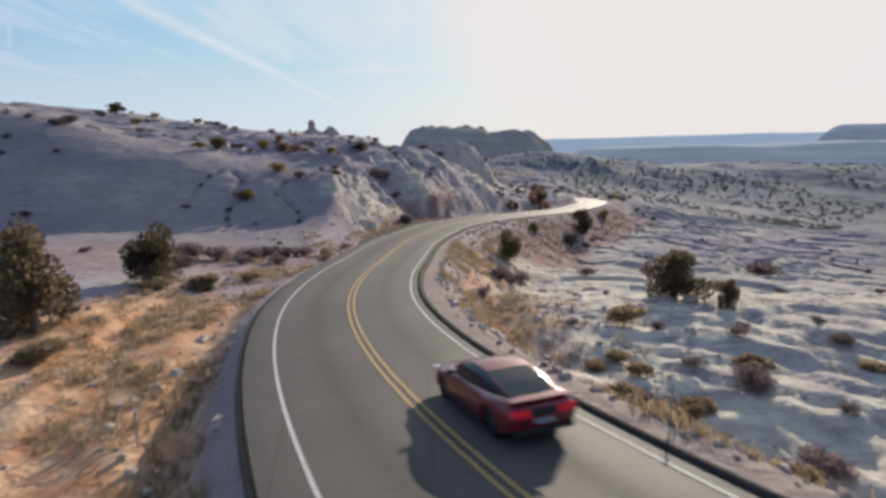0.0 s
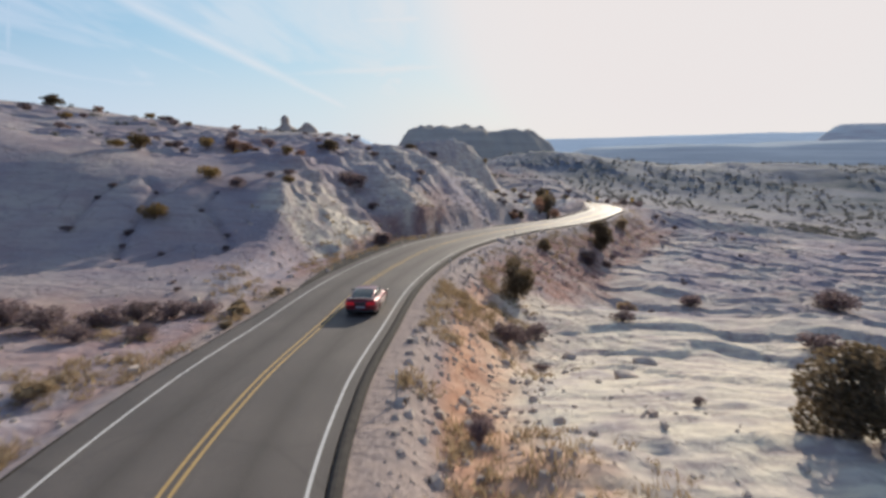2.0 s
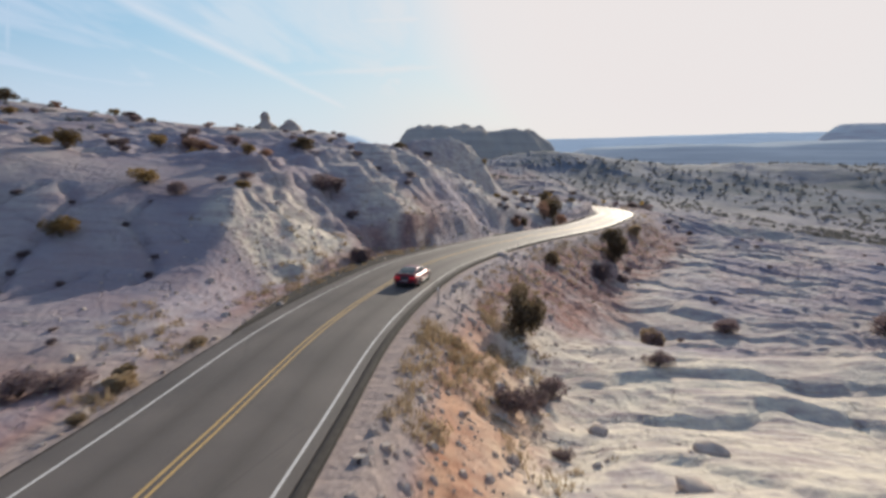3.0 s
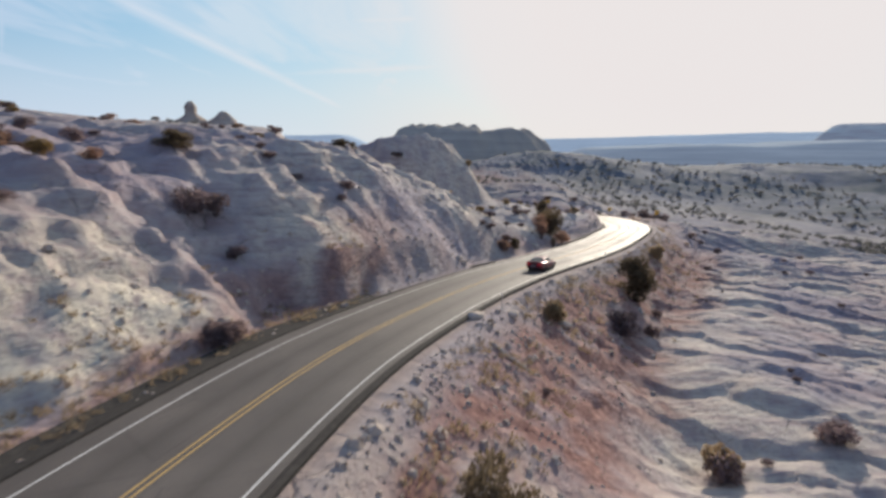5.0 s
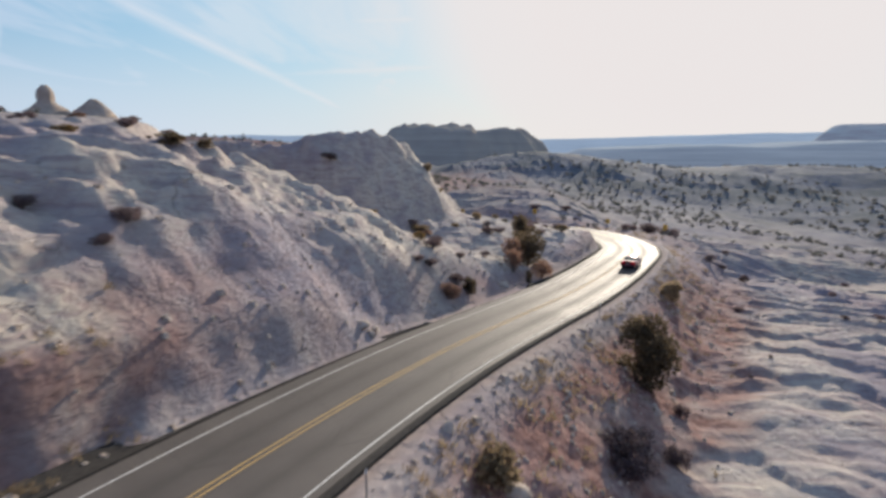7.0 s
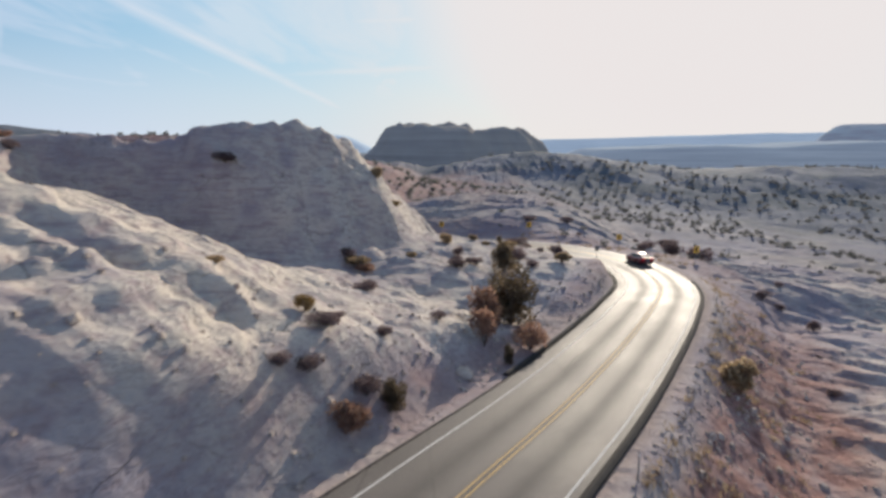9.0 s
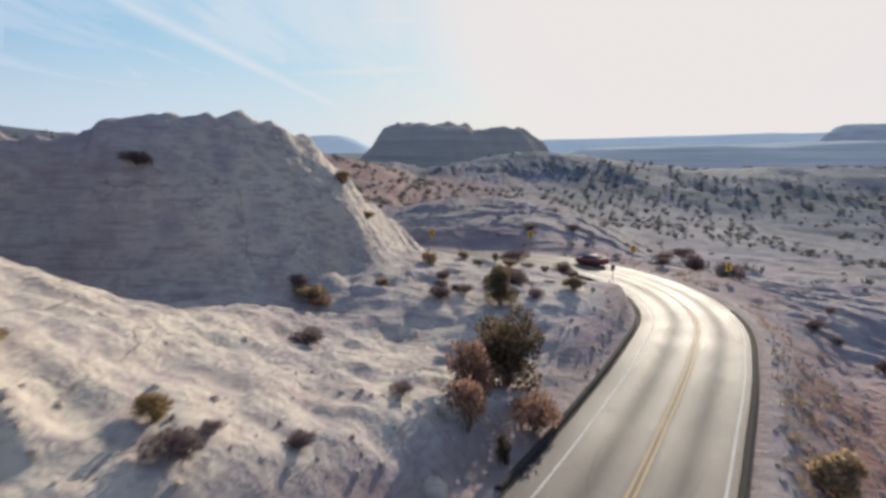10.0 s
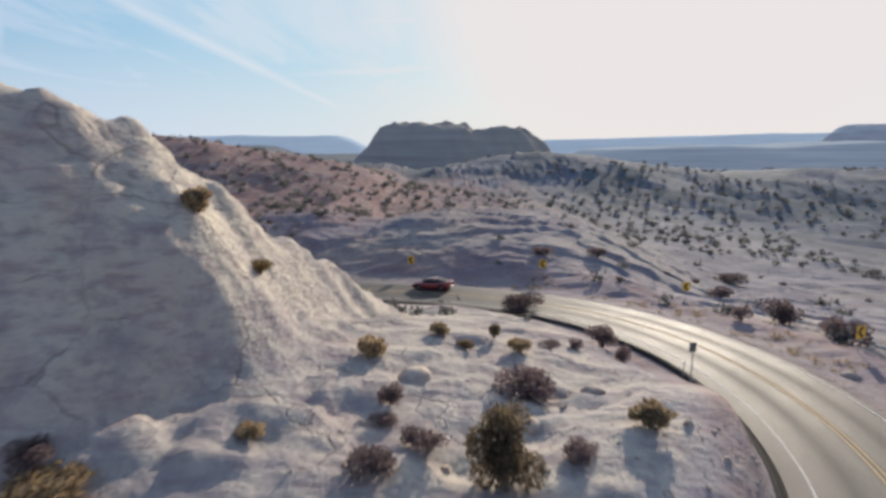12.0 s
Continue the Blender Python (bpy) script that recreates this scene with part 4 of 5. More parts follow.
AMBER = [
    (-24.4, 72.3, 2.7, 2.0), (-22.5, 81.0, 2.6, 1.8), (-15.0, 82.7, 1.8, 1.2), (12.1, 135.0, 1.3, 1.2), (14.0, 173.7, 1.5, 1.1), (-33.5, 88.6, 3.4, 2.2), (-37.0, 90.5, 2.4, 1.4), (-30.1, 100.1, 2.6, 2.0),
]
RUST = [
    (15.0, 131.0, 2.0, 1.7), (22.1, 144.2, 2.1, 3.6), (14.8, 130.8, 2.0, 1.7), (12.1, 159.5, 2.0, 1.0), (22.4, 147.0, 2.6, 4.2), (25.6, 146.4, 3.0, 2.6), (-27.6, 102.8, 2.6, 2.0), (-25.0, 101.5, 2.0, 1.3),
]
LABELS = {
    "juniper": ("dark olive juniper tree on pale slickrock", "tree", "junipers"),
    "sage": ("dusky grey-brown sagebrush on the rocky slope", "shrub", "sagebrush shrubs"),
    "straw": ("dry straw-coloured desert shrub", "shrub", "dry shrubs"),
    "amber": ("amber-leaved desert shrub on the rock shelf", "shrub", "amber shrubs"),
    "rust": ("reddish-brown leafless desert shrub", "shrub", "brown shrubs"),
}


def make_plants():
    rng = random.Random(12)
    wild = []
    # small shrubs strewn over the rock round about
    tries = random.Random(31)
    while len(wild) < 140:
        x, y = tries.uniform(-60, 90), tries.uniform(20, 250)
        s = float(by_road(np.array([x]), np.array([y]))[0][0])
        if ((x - 60) / 62) ** 2 + ((y - 226) / 46) ** 2 < 1 and tries.random() < 0.7:
            continue
        if abs(s) > 7.5 and value(np.array([x / 13]), np.array([y / 13]), 91)[0] > -0.25:
            w = tries.uniform(0.5, 1.5) * (1 if y < 160 else 1.3)
            wild.append((x, y, w, w * tries.uniform(0.4, 0.75)))
    brush = []
    while len(brush) < 30:
        x, y = tries.uniform(7, 27), tries.uniform(12, 34)
        if float(by_road(np.array([x]), np.array([y]))[0][0]) > 8.5:
            w = tries.uniform(0.9, 2.2)
            brush.append((x, y, w, w * tries.uniform(0.4, 0.65)))
    shelf = []
    while len(shelf) < 66:
        x, y = tries.uniform(-75, -14), tries.uniform(78, 170)
        if value(np.array([x / 9]), np.array([y / 9]), 93)[0] > 0.0:
            w = tries.uniform(0.9, 2.6)
            shelf.append((x, y, w, w * tries.uniform(0.45, 0.8)))
    for kind, spots in (("juniper", JUNIPER), ("sage", SAGE + SAGE_PAST + SAGE_FAR + SAGE_DOME + wild + shelf[:36] + brush[:14]), ("straw", STRAW + brush[14:]), ("amber", AMBER + shelf[36:52]), ("rust", RUST + shelf[52:])):
        models = [plant_model(kind, 40 + 7 * i + len(kind)) for i in range(3)]
        at = np.array(spots)
        z = height(at[:, 0], at[:, 1])[0]
        for i, ((x, y, w, h), g) in enumerate(zip(spots, z)):
            m = models[i % 3]
            ob = m if i < 3 else copy_thing(m, Matrix())
            ob.location, ob.scale, ob.rotation_euler = (x, y, g), (w, w * rng.uniform(0.85, 1.1), h), (0, 0, rng.uniform(0, 6.3))
            label, cat, group = LABELS[kind]
            tagged(ob, label, cat, group)


make_plants()


def tuft_field(name, label, category, mat, places, blades, size, wide):
    """Blades or leaf sprays in tufts at (x, y, scale), as one object."""
    rng = np.random.default_rng(len(places))
    at = np.array(places)
    z = height(at[:, 0], at[:, 1])[0]
    n = len(at) * blades
    base = np.repeat(np.c_[at[:, :2], z], blades, 0)
    scale = np.repeat(at[:, 2], blades)[:, None] * size
    spread_xy = np.c_[rng.normal(0, 1, (n, 2)) * 0.34, np.abs(rng.normal(0, 1, (n, 1))) * wide * 0.5] * scale
    root = base + spread_xy
    way = rng.normal(0, 1, (n, 3)) * np.array([0.5, 0.5, 0.3]) + np.array([0, 0, 1 - wide * 0.6])
    way = way / np.linalg.norm(way, axis=1)[:, None] * scale * rng.uniform(0.4, 1.0, (n, 1)) * (1 - 0.5 * wide)
    side = np.cross(way, rng.normal(0, 1, (n, 3)))
    side = side / (np.linalg.norm(side, axis=1)[:, None] + 1e-6) * scale * (0.03 + 0.16 * wide)
    verts = np.stack([root - side, root + side, root + way], 1).reshape(-1, 3)
    ob = mesh_object(name, verts, np.arange(n * 3).reshape(-1, 3), mat, smooth=False)
    return tagged(ob, label, category, kind="stuff")


def make_fields():
    rng = np.random.default_rng(17)
    grass = []
    while len(grass) < 3000:
        st = rng.uniform(4, 235)
        side = -1 if rng.random() < (0.75 if st < 75 else 0.35) else 1
        off = side * (5.3 + abs(rng.normal(0, 3.2 if side > 0 or st > 75 else 4.5)))
        k = int(np.searchsorted(STATION, st))
        x, y = LINE[k, 0] + RIGHT[k, 0] * off, LINE[k, 1] + RIGHT[k, 1] * off
        if side > 0 and st > 88 and rng.random() < (0.82 if st < 175 else 0.9):
            continue
        if side < 0 and (st > 118 or (st < 60 and rng.random() < 0.6) or (st > 60 and rng.random() < 0.7)):
            continue
        if value(np.array([x / 3.5]), np.array([y / 3.5]), 95)[0] > -0.1:
            grass.append((x, y, rng.uniform(0.5, 1.3)))
    tuft_field("dry_grass", "dry straw-coloured grass tufts along the verges", "grass", LEAVES["straw"], grass, 16, 0.55, 0.13)
    scrub = []
    while len(scrub) < 6200:
        y = 190 + 900 * rng.random() ** 1.7
        x = rng.uniform(-0.55, 0.95) * (y - 60)
        near = np.abs(by_road(np.array([x]), np.array([y]))[0][0])
        bare = ((x - 60) / 62) ** 2 + ((y - 226) / 46) ** 2 < 1
        if bare and rng.random() < 0.93:
            continue
        if near > 9 and value(np.array([x / 45]), np.array([y / 45]), 97)[0] > -0.35:
            scrub.append((x, y, rng.uniform(0.5, 1.25) * (1 + y / 700)))
    while len(scrub) < 6600:
        x, y = rng.uniform(-190, -24), rng.uniform(75, 240)
        if value(np.array([x / 16]), np.array([y / 16]), 98)[0] > 0.0:
            scrub.append((x, y, rng.uniform(0.4, 1.1)))
    tuft_field("desert_scrub", "scrub strewn over the far slickrock, greyed to mimic haze", "scrub", LEAVES["scrub"], scrub, 44, 0.85, 0.75)


make_fields()

# ---------- roadside things ----------
STEEL = plain("galvanised_post", (0.28, 0.28, 0.28), (0.42, 0.42, 0.41), 0.5, 20.0, 0.7)
SIGN_YELLOW = plain("yellow_sign_sheeting", (0.80, 0.42, 0.02), (0.86, 0.50, 0.04), 0.4, 14.0)
SIGN_BLACK = plain("black_sign_ink", (0.015, 0.015, 0.015), (0.03, 0.03, 0.03), 0.5, 14.0)
DULL_PANEL = plain("dull_dark_panel", (0.07, 0.075, 0.07), (0.12, 0.125, 0.115), 0.7, 12.0)
DRY_WOOD = plain("sun_bleached_wood", (0.34, 0.29, 0.25), (0.52, 0.46, 0.40), 0.85, 9.0, bump=0.02)
REFLECTOR = plain("white_reflector", (0.75, 0.75, 0.73), (0.85, 0.85, 0.83), 0.3, 30.0)


def block(bm, x0, x1, y0, y1, z0, z1, bevel=0.0):
    made = bmesh.ops.create_cube(bm, size=1.0)
    for v in made["verts"]:
        v.co = Vector(((x0 + x1) / 2 + v.co.x * (x1 - x0), (y0 + y1) / 2 + v.co.y * (y1 - y0), (z0 + z1) / 2 + v.co.z * (z1 - z0)))
    if bevel:
        edges = list({e for v in made["verts"] for e in v.link_edges})
        bmesh.ops.bevel(bm, geom=edges, offset=bevel, segments=2, affect="EDGES")


def prism(bm, outline, y0, y1):
    """A flat shape in x and z, given thickness along y."""
    a, b = [bm.verts.new((x, y0, z)) for x, z in outline], [bm.verts.new((x, y1, z)) for x, z in outline]
    bm.faces.new(a)
    bm.faces.new(b[::-1])
    for i in range(len(a)):
        j = (i + 1) % len(a)
        bm.faces.new((a[j], a[i], b[i], b[j]))


def make_signs():
    root = new("chevron_sign")
    bm = bmesh.new()
    block(bm, -0.03, 0.03, 0.0, 0.05, -0.4, 2.1, 0.006)
    part("post", bm, STEEL, root)
    bm = bmesh.new()
    w, lo, hi, c = 0.42, 1.15, 2.15, 0.06
    prism(bm, [(-w + c, lo), (w - c, lo), (w, lo + c), (w, hi - c), (w - c, hi), (-w + c, hi), (-w, hi - c), (-w, lo + c)], -0.012, 0.0)
    panel = part("panel", bm, SIGN_YELLOW, root)
    bm = bmesh.new()
    m = (lo + hi) / 2
    prism(bm, [(0.30, hi - 0.08), (0.04, hi - 0.08), (-0.32, m), (0.04, lo + 0.08), (0.30, lo + 0.08), (-0.06, m)], -0.018, -0.013)
    part("arrow", bm, SIGN_BLACK, panel, "black chevron pointing along the bend")
    first = True
    for x, y, turn in ((55.0, 186.0, 12), (50.6, 206.8, 4), (35.6, 212.0, -4), (19.7, 218.4, -10)):
        g = ground_z(x, y)
        ob = root if first else copy_thing(root, Matrix())
        ob.location, ob.rotation_euler = (x, y, g), (0, 0, radians(turn))
        tagged(ob, "yellow chevron road sign with black arrow on a steel post", "road sign", "bend signs")
        first = False


def make_markers():
    root = new("roadside_marker")
    bm = bmesh.new()
    block(bm, -0.035, 0.035, -0.012, 0.012, -0.3, 1.25, 0.006)
    part("post", bm, STEEL, root)
    bm = bmesh.new()
    block(bm, -0.04, 0.04, -0.02, -0.013, 1.08, 1.22)
    part("reflector", bm, REFLECTOR, root)
    first = True
    for st, off in ((23.5, 5.3), (31, -7.4), (52, 5.3), (84, 5.2), (116, 5.2), (150, 5.2), (205, -5.1), (186, 5.2)):
        k = int(np.searchsorted(STATION, st))
        x, y = LINE[k, 0] + RIGHT[k, 0] * off, LINE[k, 1] + RIGHT[k, 1] * off
        ob = root if first else copy_thing(root, Matrix())
        ob.location, ob.rotation_euler = (x, y, ground_z(x, y)), (0, 0, math.atan2(TANGENT[k, 1], TANGENT[k, 0]) - math.pi / 2)
        tagged(ob, "thin steel roadside marker post with a reflector", "marker post", "marker posts")
        first = False


def make_logs():
    for x, y, length, r, turn, name in ((5.4, 58.0, 1.2, 0.09, 8, "a"), (11.2, 91.8, 3.4, 0.14, -12, "b")):
        bm = bmesh.new()
        pts = [Vector((length * (k / 6 - 0.5), 0.06 * math.sin(k * 1.7), 0.03 * math.sin(k * 2.3))) for k in range(7)]
        for p, q in zip(pts, pts[1:]):
            limb(bm, p, q, r * (1 - 0.05 * pts.index(p)), r * (1 - 0.05 * pts.index(q)), 8)
        bmesh.ops.remove_doubles(bm, verts=bm.verts, dist=0.004)
        bmesh.ops.holes_fill(bm, edges=bm.edges)
        ob = part("fallen_log", bm, DRY_WOOD, smooth=True)
        slope = math.atan((ground_z(x + 1, y) - ground_z(x - 1, y)) / 2)
        ob.location, ob.rotation_euler = (x, y, ground_z(x, y) + r * 0.8), (0, -slope, radians(turn))
        tagged(ob, "sun-bleached fallen log on the red embankment", "log", "fallen logs")


# dull dark panel on a post, added for a small dark mark near the bend
def make_dark_panel():
    x, y = 39.0, 178.5
    root = new("road_sign")
    bm = bmesh.new()
    block(bm, -0.03, 0.03, -0.03, 0.03, -0.4, 2.75, 0.006)
    part("post", bm, STEEL, root)
    bm = bmesh.new()
    prism(bm, [(-0.2, 2.15), (0.2, 2.15), (0.23, 2.2), (0.23, 2.72), (0.2, 2.77), (-0.2, 2.77), (-0.23, 2.72), (-0.23, 2.2)], 0.03, 0.045)
    panel = part("panel", bm, DULL_PANEL, root, "dull dark panel on the post")
    bm = bmesh.new()
    block(bm, -0.2, 0.2, 0.005, 0.029, 2.43, 2.48)
    part("brace", bm, STEEL, panel)
    root.location, root.rotation_euler = (x, y, ground_z(x, y)), (0, 0, radians(8))
    tagged(root, "small dull dark panel added on a steel post", "road sign")


make_signs()
make_dark_panel()
make_markers()
make_logs()
# ---------- the car ----------
def car_paint():
    m, t, p = material("deep_red_car_paint")
    n = grain(t, 3.0, 3.0)
    t.links.new(mixed(t, ramp(t, n, [(0.35, 0.0), (0.65, 1.0)]), (0.165, 0.005, 0.014), (0.205, 0.008, 0.019)), p.inputs["Base Color"])
    p.inputs["Roughness"].default_value, p.inputs["Metallic"].default_value = 0.32, 0.25
    p.inputs["Coat Weight"].default_value, p.inputs["Coat Roughness"].default_value = 1.0, 0.05
    return m


PAINT = car_paint()
GLASS = plain("dark_tinted_glass", (0.012, 0.018, 0.024), (0.02, 0.028, 0.035), 0.06, 2.0)
RUBBER = plain("black_rubber", (0.012, 0.012, 0.012), (0.025, 0.025, 0.025), 0.8, 20.0)
ALLOY = plain("dark_alloy", (0.20, 0.20, 0.21), (0.30, 0.30, 0.31), 0.35, 8.0, 0.9)
TRIM = plain("black_plastic_trim", (0.012, 0.012, 0.014), (0.022, 0.022, 0.024), 0.45, 10.0)
CHROME = plain("bright_metal", (0.6, 0.6, 0.6), (0.7, 0.7, 0.7), 0.15, 8.0, 1.0)
PLATE = plain("pale_plate", (0.25, 0.25, 0.26), (0.32, 0.32, 0.33), 0.5, 8.0)


def lamp_material(name, colour, glow):
    m, t, p = material(name)
    p.inputs["Base Color"].default_value = (*colour, 1)
    p.inputs["Emission Color"].default_value = (*colour, 1)
    p.inputs["Emission Strength"].default_value = glow
    p.inputs["Roughness"].default_value = 0.15
    return m


TAIL = lamp_material("red_tail_lamp", (0.5, 0.015, 0.025), 0.2)
HEAD = lamp_material("clear_headlamp", (0.7, 0.72, 0.75), 0.1)
AXLES, WHEEL_R, TRACK = (-1.40, 1.42), 0.345, 0.80


def loft(bm, sections):
    rows = [[bm.verts.new(p) for p in s] for s in sections]
    n = len(rows[0])
    for a, b in zip(rows, rows[1:]):
        for i in range(n):
            j = (i + 1) % n
            bm.faces.new((a[i], a[j], b[j], b[i]))
    for row in (rows[0], rows[-1]):
        bm.faces.new(row)
    bmesh.ops.recalc_face_normals(bm, faces=bm.faces)


def both_sides(half):
    return [(-x, y, z) for x, y, z in half[::-1] if x > 1e-6] + half


def body_section(y):
    w = np.interp(y, [-2.36, -2.25, -1.9, -1.3, 0, 1.4, 1.95, 2.25, 2.38], [0.80, 0.88, 0.94, 0.965, 0.93, 0.95, 0.90, 0.78, 0.60])
    belt = np.interp(y, [-2.36, -2.2, -1.75, -1.0, 0.6, 1.0, 1.6, 2.1, 2.38], [0.86, 0.99, 1.01, 0.97, 0.93, 0.93, 0.88, 0.77, 0.62])
    low = np.interp(y, [-2.36, -2.15, -1.9, 1.9, 2.2, 2.38], [0.42, 0.27, 0.20, 0.19, 0.22, 0.34])
    arch = low
    for a in AXLES:
        if abs(y - a) < 0.40:
            arch = max(arch, WHEEL_R + math.sqrt(0.16 - (y - a) ** 2) - 0.02)
    mid = max(low + 0.24, arch + 0.03)
    return both_sides([(0, y, low), (0.58, y, low), (w - 0.07, y, max(low + 0.02, arch - 0.01)), (w, y, max(low + 0.12, arch)), (w + 0.01, y, mid),
                       (w, y, (mid + belt) / 2), (w - 0.03, y, belt - 0.09), (w - 0.12, y, belt - 0.015), (w * 0.55, y, belt + 0.02), (0, y, belt + 0.03)])


def cabin_section(y):
    roof = np.interp(y, [-1.95, -1.4, -0.8, -0.35, 0.1, 0.5, 0.85, 1.15], [1.015, 1.20, 1.335, 1.375, 1.37, 1.29, 1.12, 0.94])
    base = np.interp(y, [-1.95, -1.0, 0.6, 1.15], [1.0, 0.96, 0.92, 0.92])
    wb = np.interp(y, [-1.95, -1.2, 0, 0.8, 1.15], [0.62, 0.80, 0.85, 0.80, 0.66])
    wr = np.interp(y, [-1.95, -1.2, -0.4, 0.3, 1.15], [0.50, 0.56, 0.60, 0.60, 0.58])
    k = (roof - base) / 0.44
    wr = wb + (wr - wb) * min(k, 1)
    return both_sides([(0, y, roof + 0.012), (wr * 0.8, y, roof - 0.005), (wr, y, roof - 0.04 * k), ((wb * 0.45 + wr * 0.55), y, base + (roof - base) * 0.6), (wb, y, base)])


def make_wheel(car, x, y):
    wheel = new("wheel")
    wheel.parent = car
    s = 1 if x > 0 else -1
    bm = bmesh.new()
    rows, seg = [], 28
    for px, r in ((-0.11, 0.22), (-0.115, 0.30), (-0.09, 0.338), (0, WHEEL_R), (0.09, 0.338), (0.115, 0.30), (0.11, 0.22)):
        rows.append([bm.verts.new((px, r * math.cos(2 * math.pi * i / seg), r * math.sin(2 * math.pi * i / seg))) for i in range(seg)])
    for a, b in zip(rows, rows[1:]):
        for i in range(seg):
            bm.faces.new((a[i], a[(i + 1) % seg], b[(i + 1) % seg], b[i]))
    part("tyre", bm, RUBBER, wheel, smooth=True)
    bm = bmesh.new()
    disc = [bm.verts.new((0.02 * s, 0.225 * math.cos(2 * math.pi * i / seg), 0.225 * math.sin(2 * math.pi * i / seg))) for i in range(seg)]
    bm.faces.new(disc)
    for k in range(5):
        a = 2 * math.pi * k / 5
        d, e = Vector((0, math.cos(a), math.sin(a))), Vector((0, -math.sin(a), math.cos(a)))
        q = [Vector((0.085 * s, 0, 0)) + d * r + e * o for r, o in ((0.03, -0.03), (0.225, -0.022), (0.225, 0.022), (0.03, 0.03))]
        p = [v - Vector((0.05 * s, 0, 0)) for v in q]
        u, l = [bm.verts.new(v) for v in q], [bm.verts.new(v) for v in p]
        bm.faces.new(u)
        for i in range(4):
            bm.faces.new((u[i], u[(i + 1) % 4], l[(i + 1) % 4], l[i]))
    part("rim", bm, ALLOY, wheel)
    return wheel, (x, y, WHEEL_R)


def make_car():
    car = new("red_car")
    tagged(car, "deep red sports coupe with dark windows driving on asphalt", "car")
    bm = bmesh.new()
    loft(bm, [body_section(y) for y in np.linspace(-2.36, 2.38, 96)])
    body = part("body", bm, PAINT, car, smooth=True)
    bm = bmesh.new()
    loft(bm, [cabin_section(y) for y in np.linspace(-1.95, 1.15, 44)])
    part("window_glass", bm, GLASS, car, "dark tinted glass", smooth=True)
    bm = bmesh.new()
    skin = []
    for y in np.linspace(-0.78, 0.32, 14):
        skin.append([(x, q, z + 0.006) for x, q, z in cabin_section(y)[2:-2]])
    rows = [[bm.verts.new(p) for p in s] for s in skin]
    for a, b in zip(rows, rows[1:]):
        for i in range(len(a) - 1):
            bm.faces.new((a[i], b[i], b[i + 1], a[i + 1]))
    part("roof", bm, PAINT, car, smooth=True)
    for s in (-1, 1):
        for y0, y1 in ((0.34, 1.12), (-0.86, -1.9)):
            bm = bmesh.new()
            strip = []
            for y in np.linspace(y0, y1, 10):
                c = cabin_section(y)
                i = len(c) - 3
                a, b = Vector(c[i]), Vector(c[i - 1]).lerp(Vector(c[i]), 0.55)
                e = Vector(c[i]).lerp(Vector(c[i + 1]), 0.22)
                strip.append([bm.verts.new((s * v.x * 1.006, v.y, v.z + 0.007)) for v in (b, a, e)])
            for p, q in zip(strip, strip[1:]):
                for j in range(2):
                    bm.faces.new((p[j], p[j + 1], q[j + 1], q[j]))
            part("pillar", bm, PAINT, car, smooth=True)
        bm = bmesh.new()
        prism(bm, [(s * 0.36, 0.68), (s * 0.80, 0.70), (s * 0.84, 0.80), (s * 0.80, 0.87), (s * 0.36, 0.86)], -2.385, -2.30)
        part("tail_light", bm, TAIL, car, "red tail light")
        bm = bmesh.new()
        prism(bm, [(s * 0.50, 0.60), (s * 0.80, 0.64), (s * 0.82, 0.72), (s * 0.52, 0.68)], 2.17, 2.32)
        part("headlight", bm, HEAD, car, "clear headlight")
        bm = bmesh.new()
        lump(bm, (s * 1.02, 0.62, 1.0), 0.12, 3, 2, 0.05, (1.0, 0.7, 0.62))
        block(bm, min(s * 0.84, s * 0.98), max(s * 0.84, s * 0.98), 0.60, 0.66, 0.955, 0.985)
        part("side_mirror", bm, TRIM, car, smooth=True)
        bm = bmesh.new()
        limb(bm, (s * 0.55, -2.40, 0.35), (s * 0.55, -2.2, 0.35), 0.045, 0.045, 12)
        part("exhaust_pipe", bm, CHROME, car)
        bm = bmesh.new()
        block(bm, min(s * 0.93, s * 0.975), max(s * 0.93, s * 0.975), -0.92, 0.95, 0.20, 0.29, 0.015)
        part("side_sill", bm, TRIM, car)
    bm = bmesh.new()
    prism(bm, [(-0.35, 0.68), (0.35, 0.68), (0.35, 0.86), (-0.35, 0.86)], -2.38, -2.30)
    part("rear_panel", bm, TRIM, car, "black panel between the tail lights")
    bm = bmesh.new()
    block(bm, -0.26, 0.26, -2.39, -2.33, 0.50, 0.62, 0.008)
    part("number_plate", bm, PLATE, car)
    bm = bmesh.new()
    block(bm, -0.78, 0.78, -2.375, -2.2, 0.28, 0.44, 0.02)
    part("rear_diffuser", bm, TRIM, car)
    bm = bmesh.new()
    block(bm, -0.80, 0.80, -2.34, -2.10, 1.03, 1.065, 0.012)
    block(bm, -0.62, -0.58, -2.28, -2.18, 0.96, 1.04)
    block(bm, 0.58, 0.62, -2.28, -2.18, 0.96, 1.04)
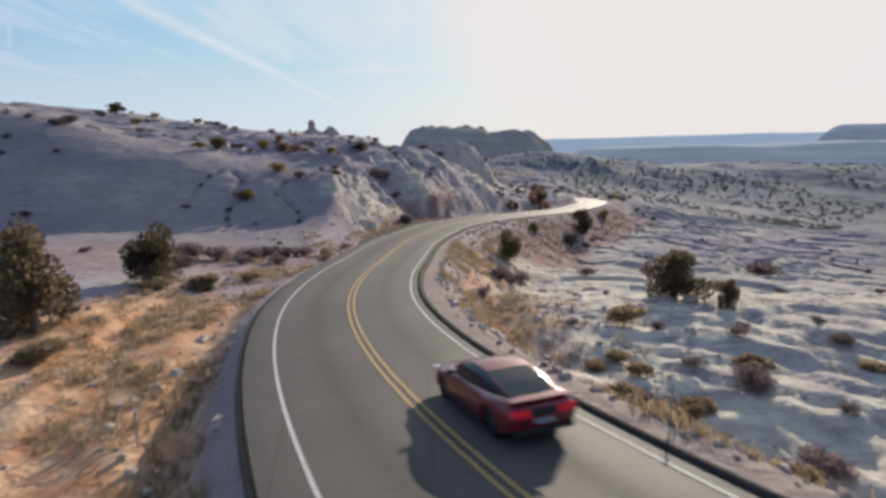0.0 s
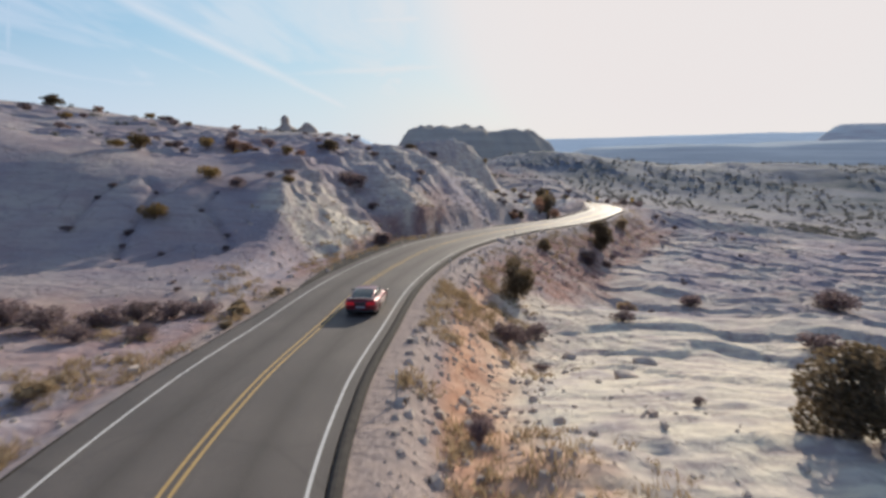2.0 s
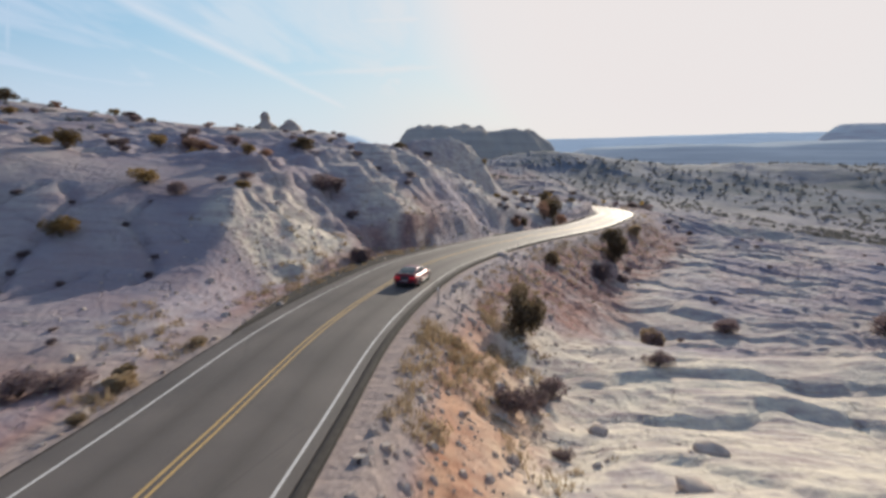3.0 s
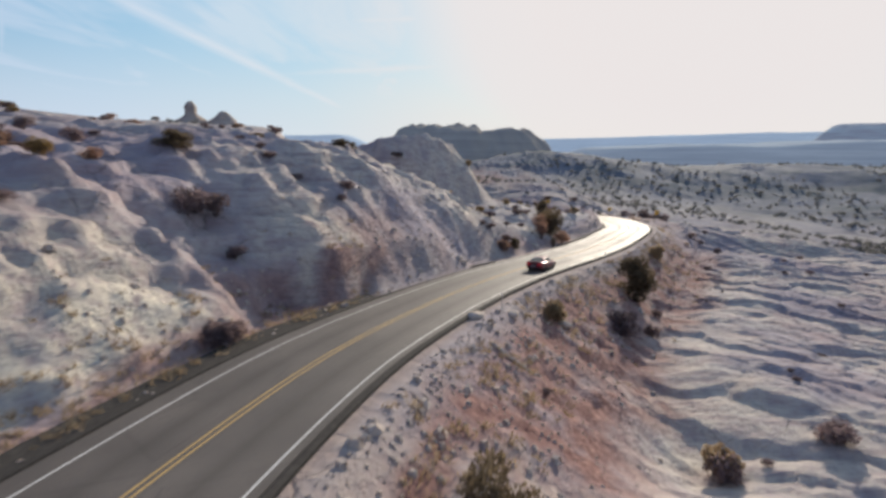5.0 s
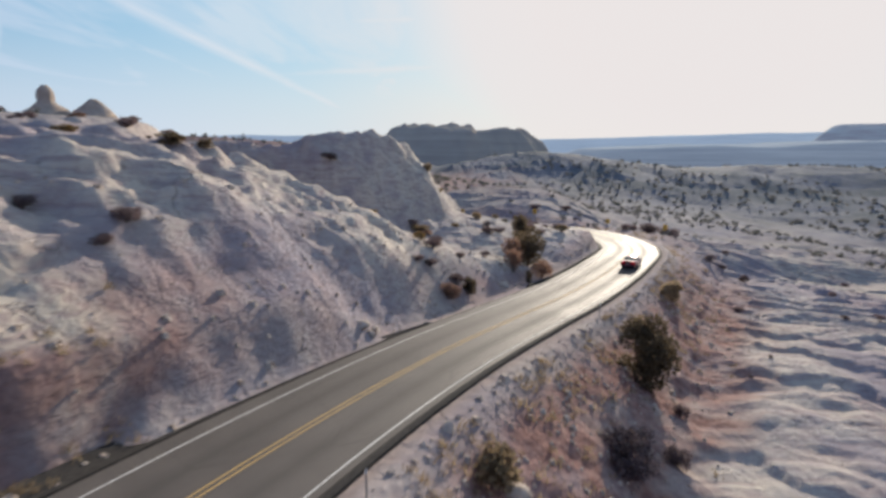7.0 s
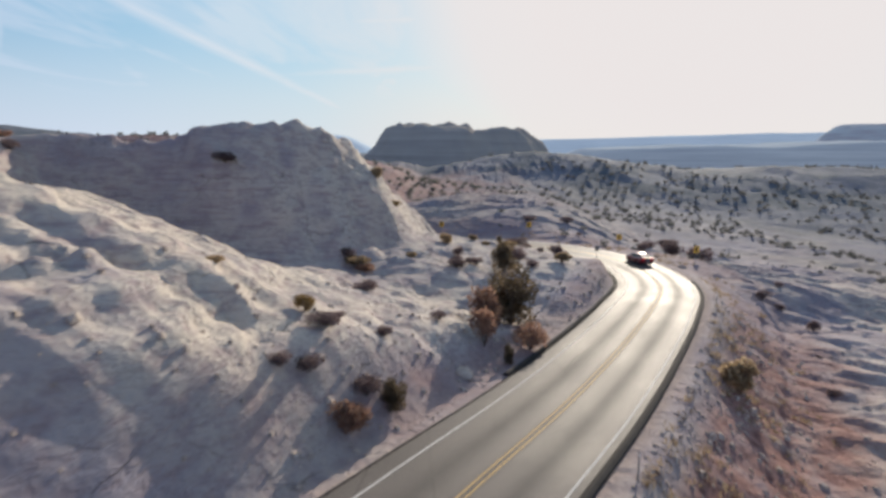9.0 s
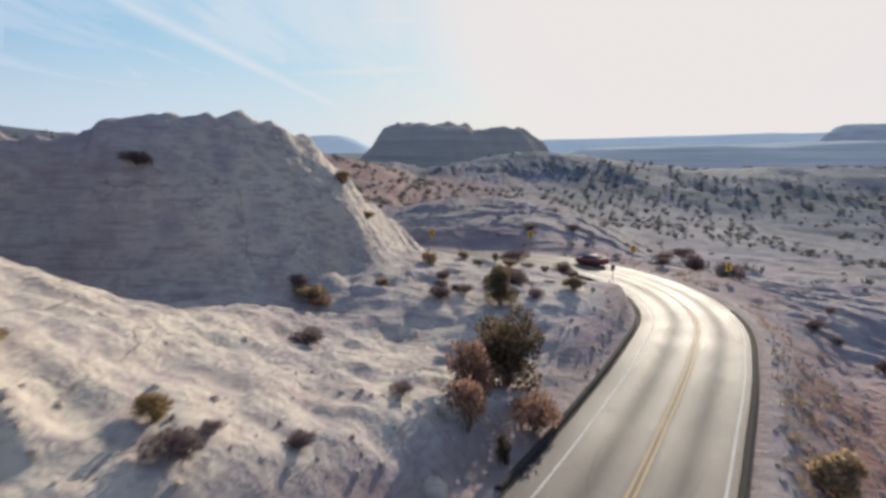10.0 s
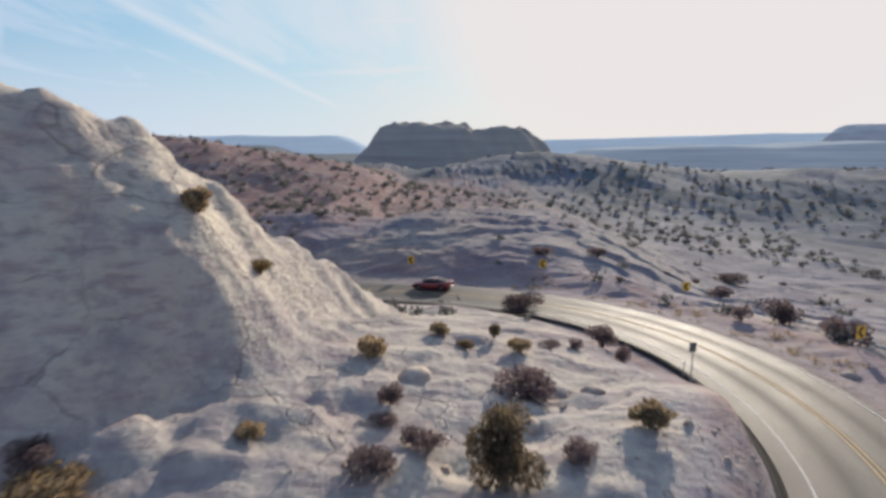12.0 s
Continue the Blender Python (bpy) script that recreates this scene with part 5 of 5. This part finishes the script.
    part("spoiler", bm, PAINT, car)
    bm = bmesh.new()
    block(bm, -0.55, 0.55, 2.26, 2.40, 0.36, 0.52, 0.02)
    part("grille", bm, TRIM, car)
    return car, [make_wheel(car, x, y) for y in AXLES for x in (-TRACK, TRACK)]


CAR, WHEELS = make_car()


def along(station, offset):
    """A place on the road and the heading there, in degrees."""
    p = [np.interp(station, STATION, LINE[:, i]) for i in range(3)]
    r = [np.interp(station, STATION, RIGHT[:, i]) for i in range(2)]
    return p[0] + r[0] * offset, p[1] + r[1] * offset, p[2] + 0.03, math.degrees(math.atan2(r[1], r[0]))


# how far along the road the car is, second by second
DRIVE_T = [0, 0.5, 1.0, 1.5, 2.5, 4.5, 5.5, 6.5, 7.0, 9.5, 10.5, 12.0]
DRIVE_S = [26.1, 36.5, 46.8, 57.2, 79.2, 127.2, 148.6, 168.2, 177.2, 213.8, 226.6, 243.5]


def driven(t):
    """The station at t, by a smooth curve through the table."""
    T, S = np.array(DRIVE_T), np.array(DRIVE_S)
    v = np.gradient(S, T)
    i = int(np.clip(np.searchsorted(T, t) - 1, 0, len(T) - 2))
    h = T[i + 1] - T[i]
    k = (t - T[i]) / h
    return (S[i] * (1 + 2 * k) * (1 - k) ** 2 + h * v[i] * k * (1 - k) ** 2 + S[i + 1] * k * k * (3 - 2 * k) + h * v[i + 1] * k * k * (k - 1))


def motions():
    rows = []
    for i in range(121):
        s = driven(i / 10)
        x, y, z, turn = along(s, 1.75)
        a, b = along(s - 1.4, 1.75), along(s + 1.4, 1.75)
        climb = math.degrees(math.atan2(b[2] - a[2], 2.8))
        rows.append((i / 10, pose(x, y, z, climb, 0, turn)))
    walk(CAR, rows)
    for wheel, (x, y, z) in WHEELS:
        turned, rows = 0.0, []
        for i in range(361):
            step = math.degrees((driven(i / 30) - driven(max(i - 1, 0) / 30)) / WHEEL_R)
            turned -= (step + 36) % 72 - 36  # five equal spokes
            rows.append((i / 30, pose(x, y, z, turned)))
        walk(wheel, rows)


motions()
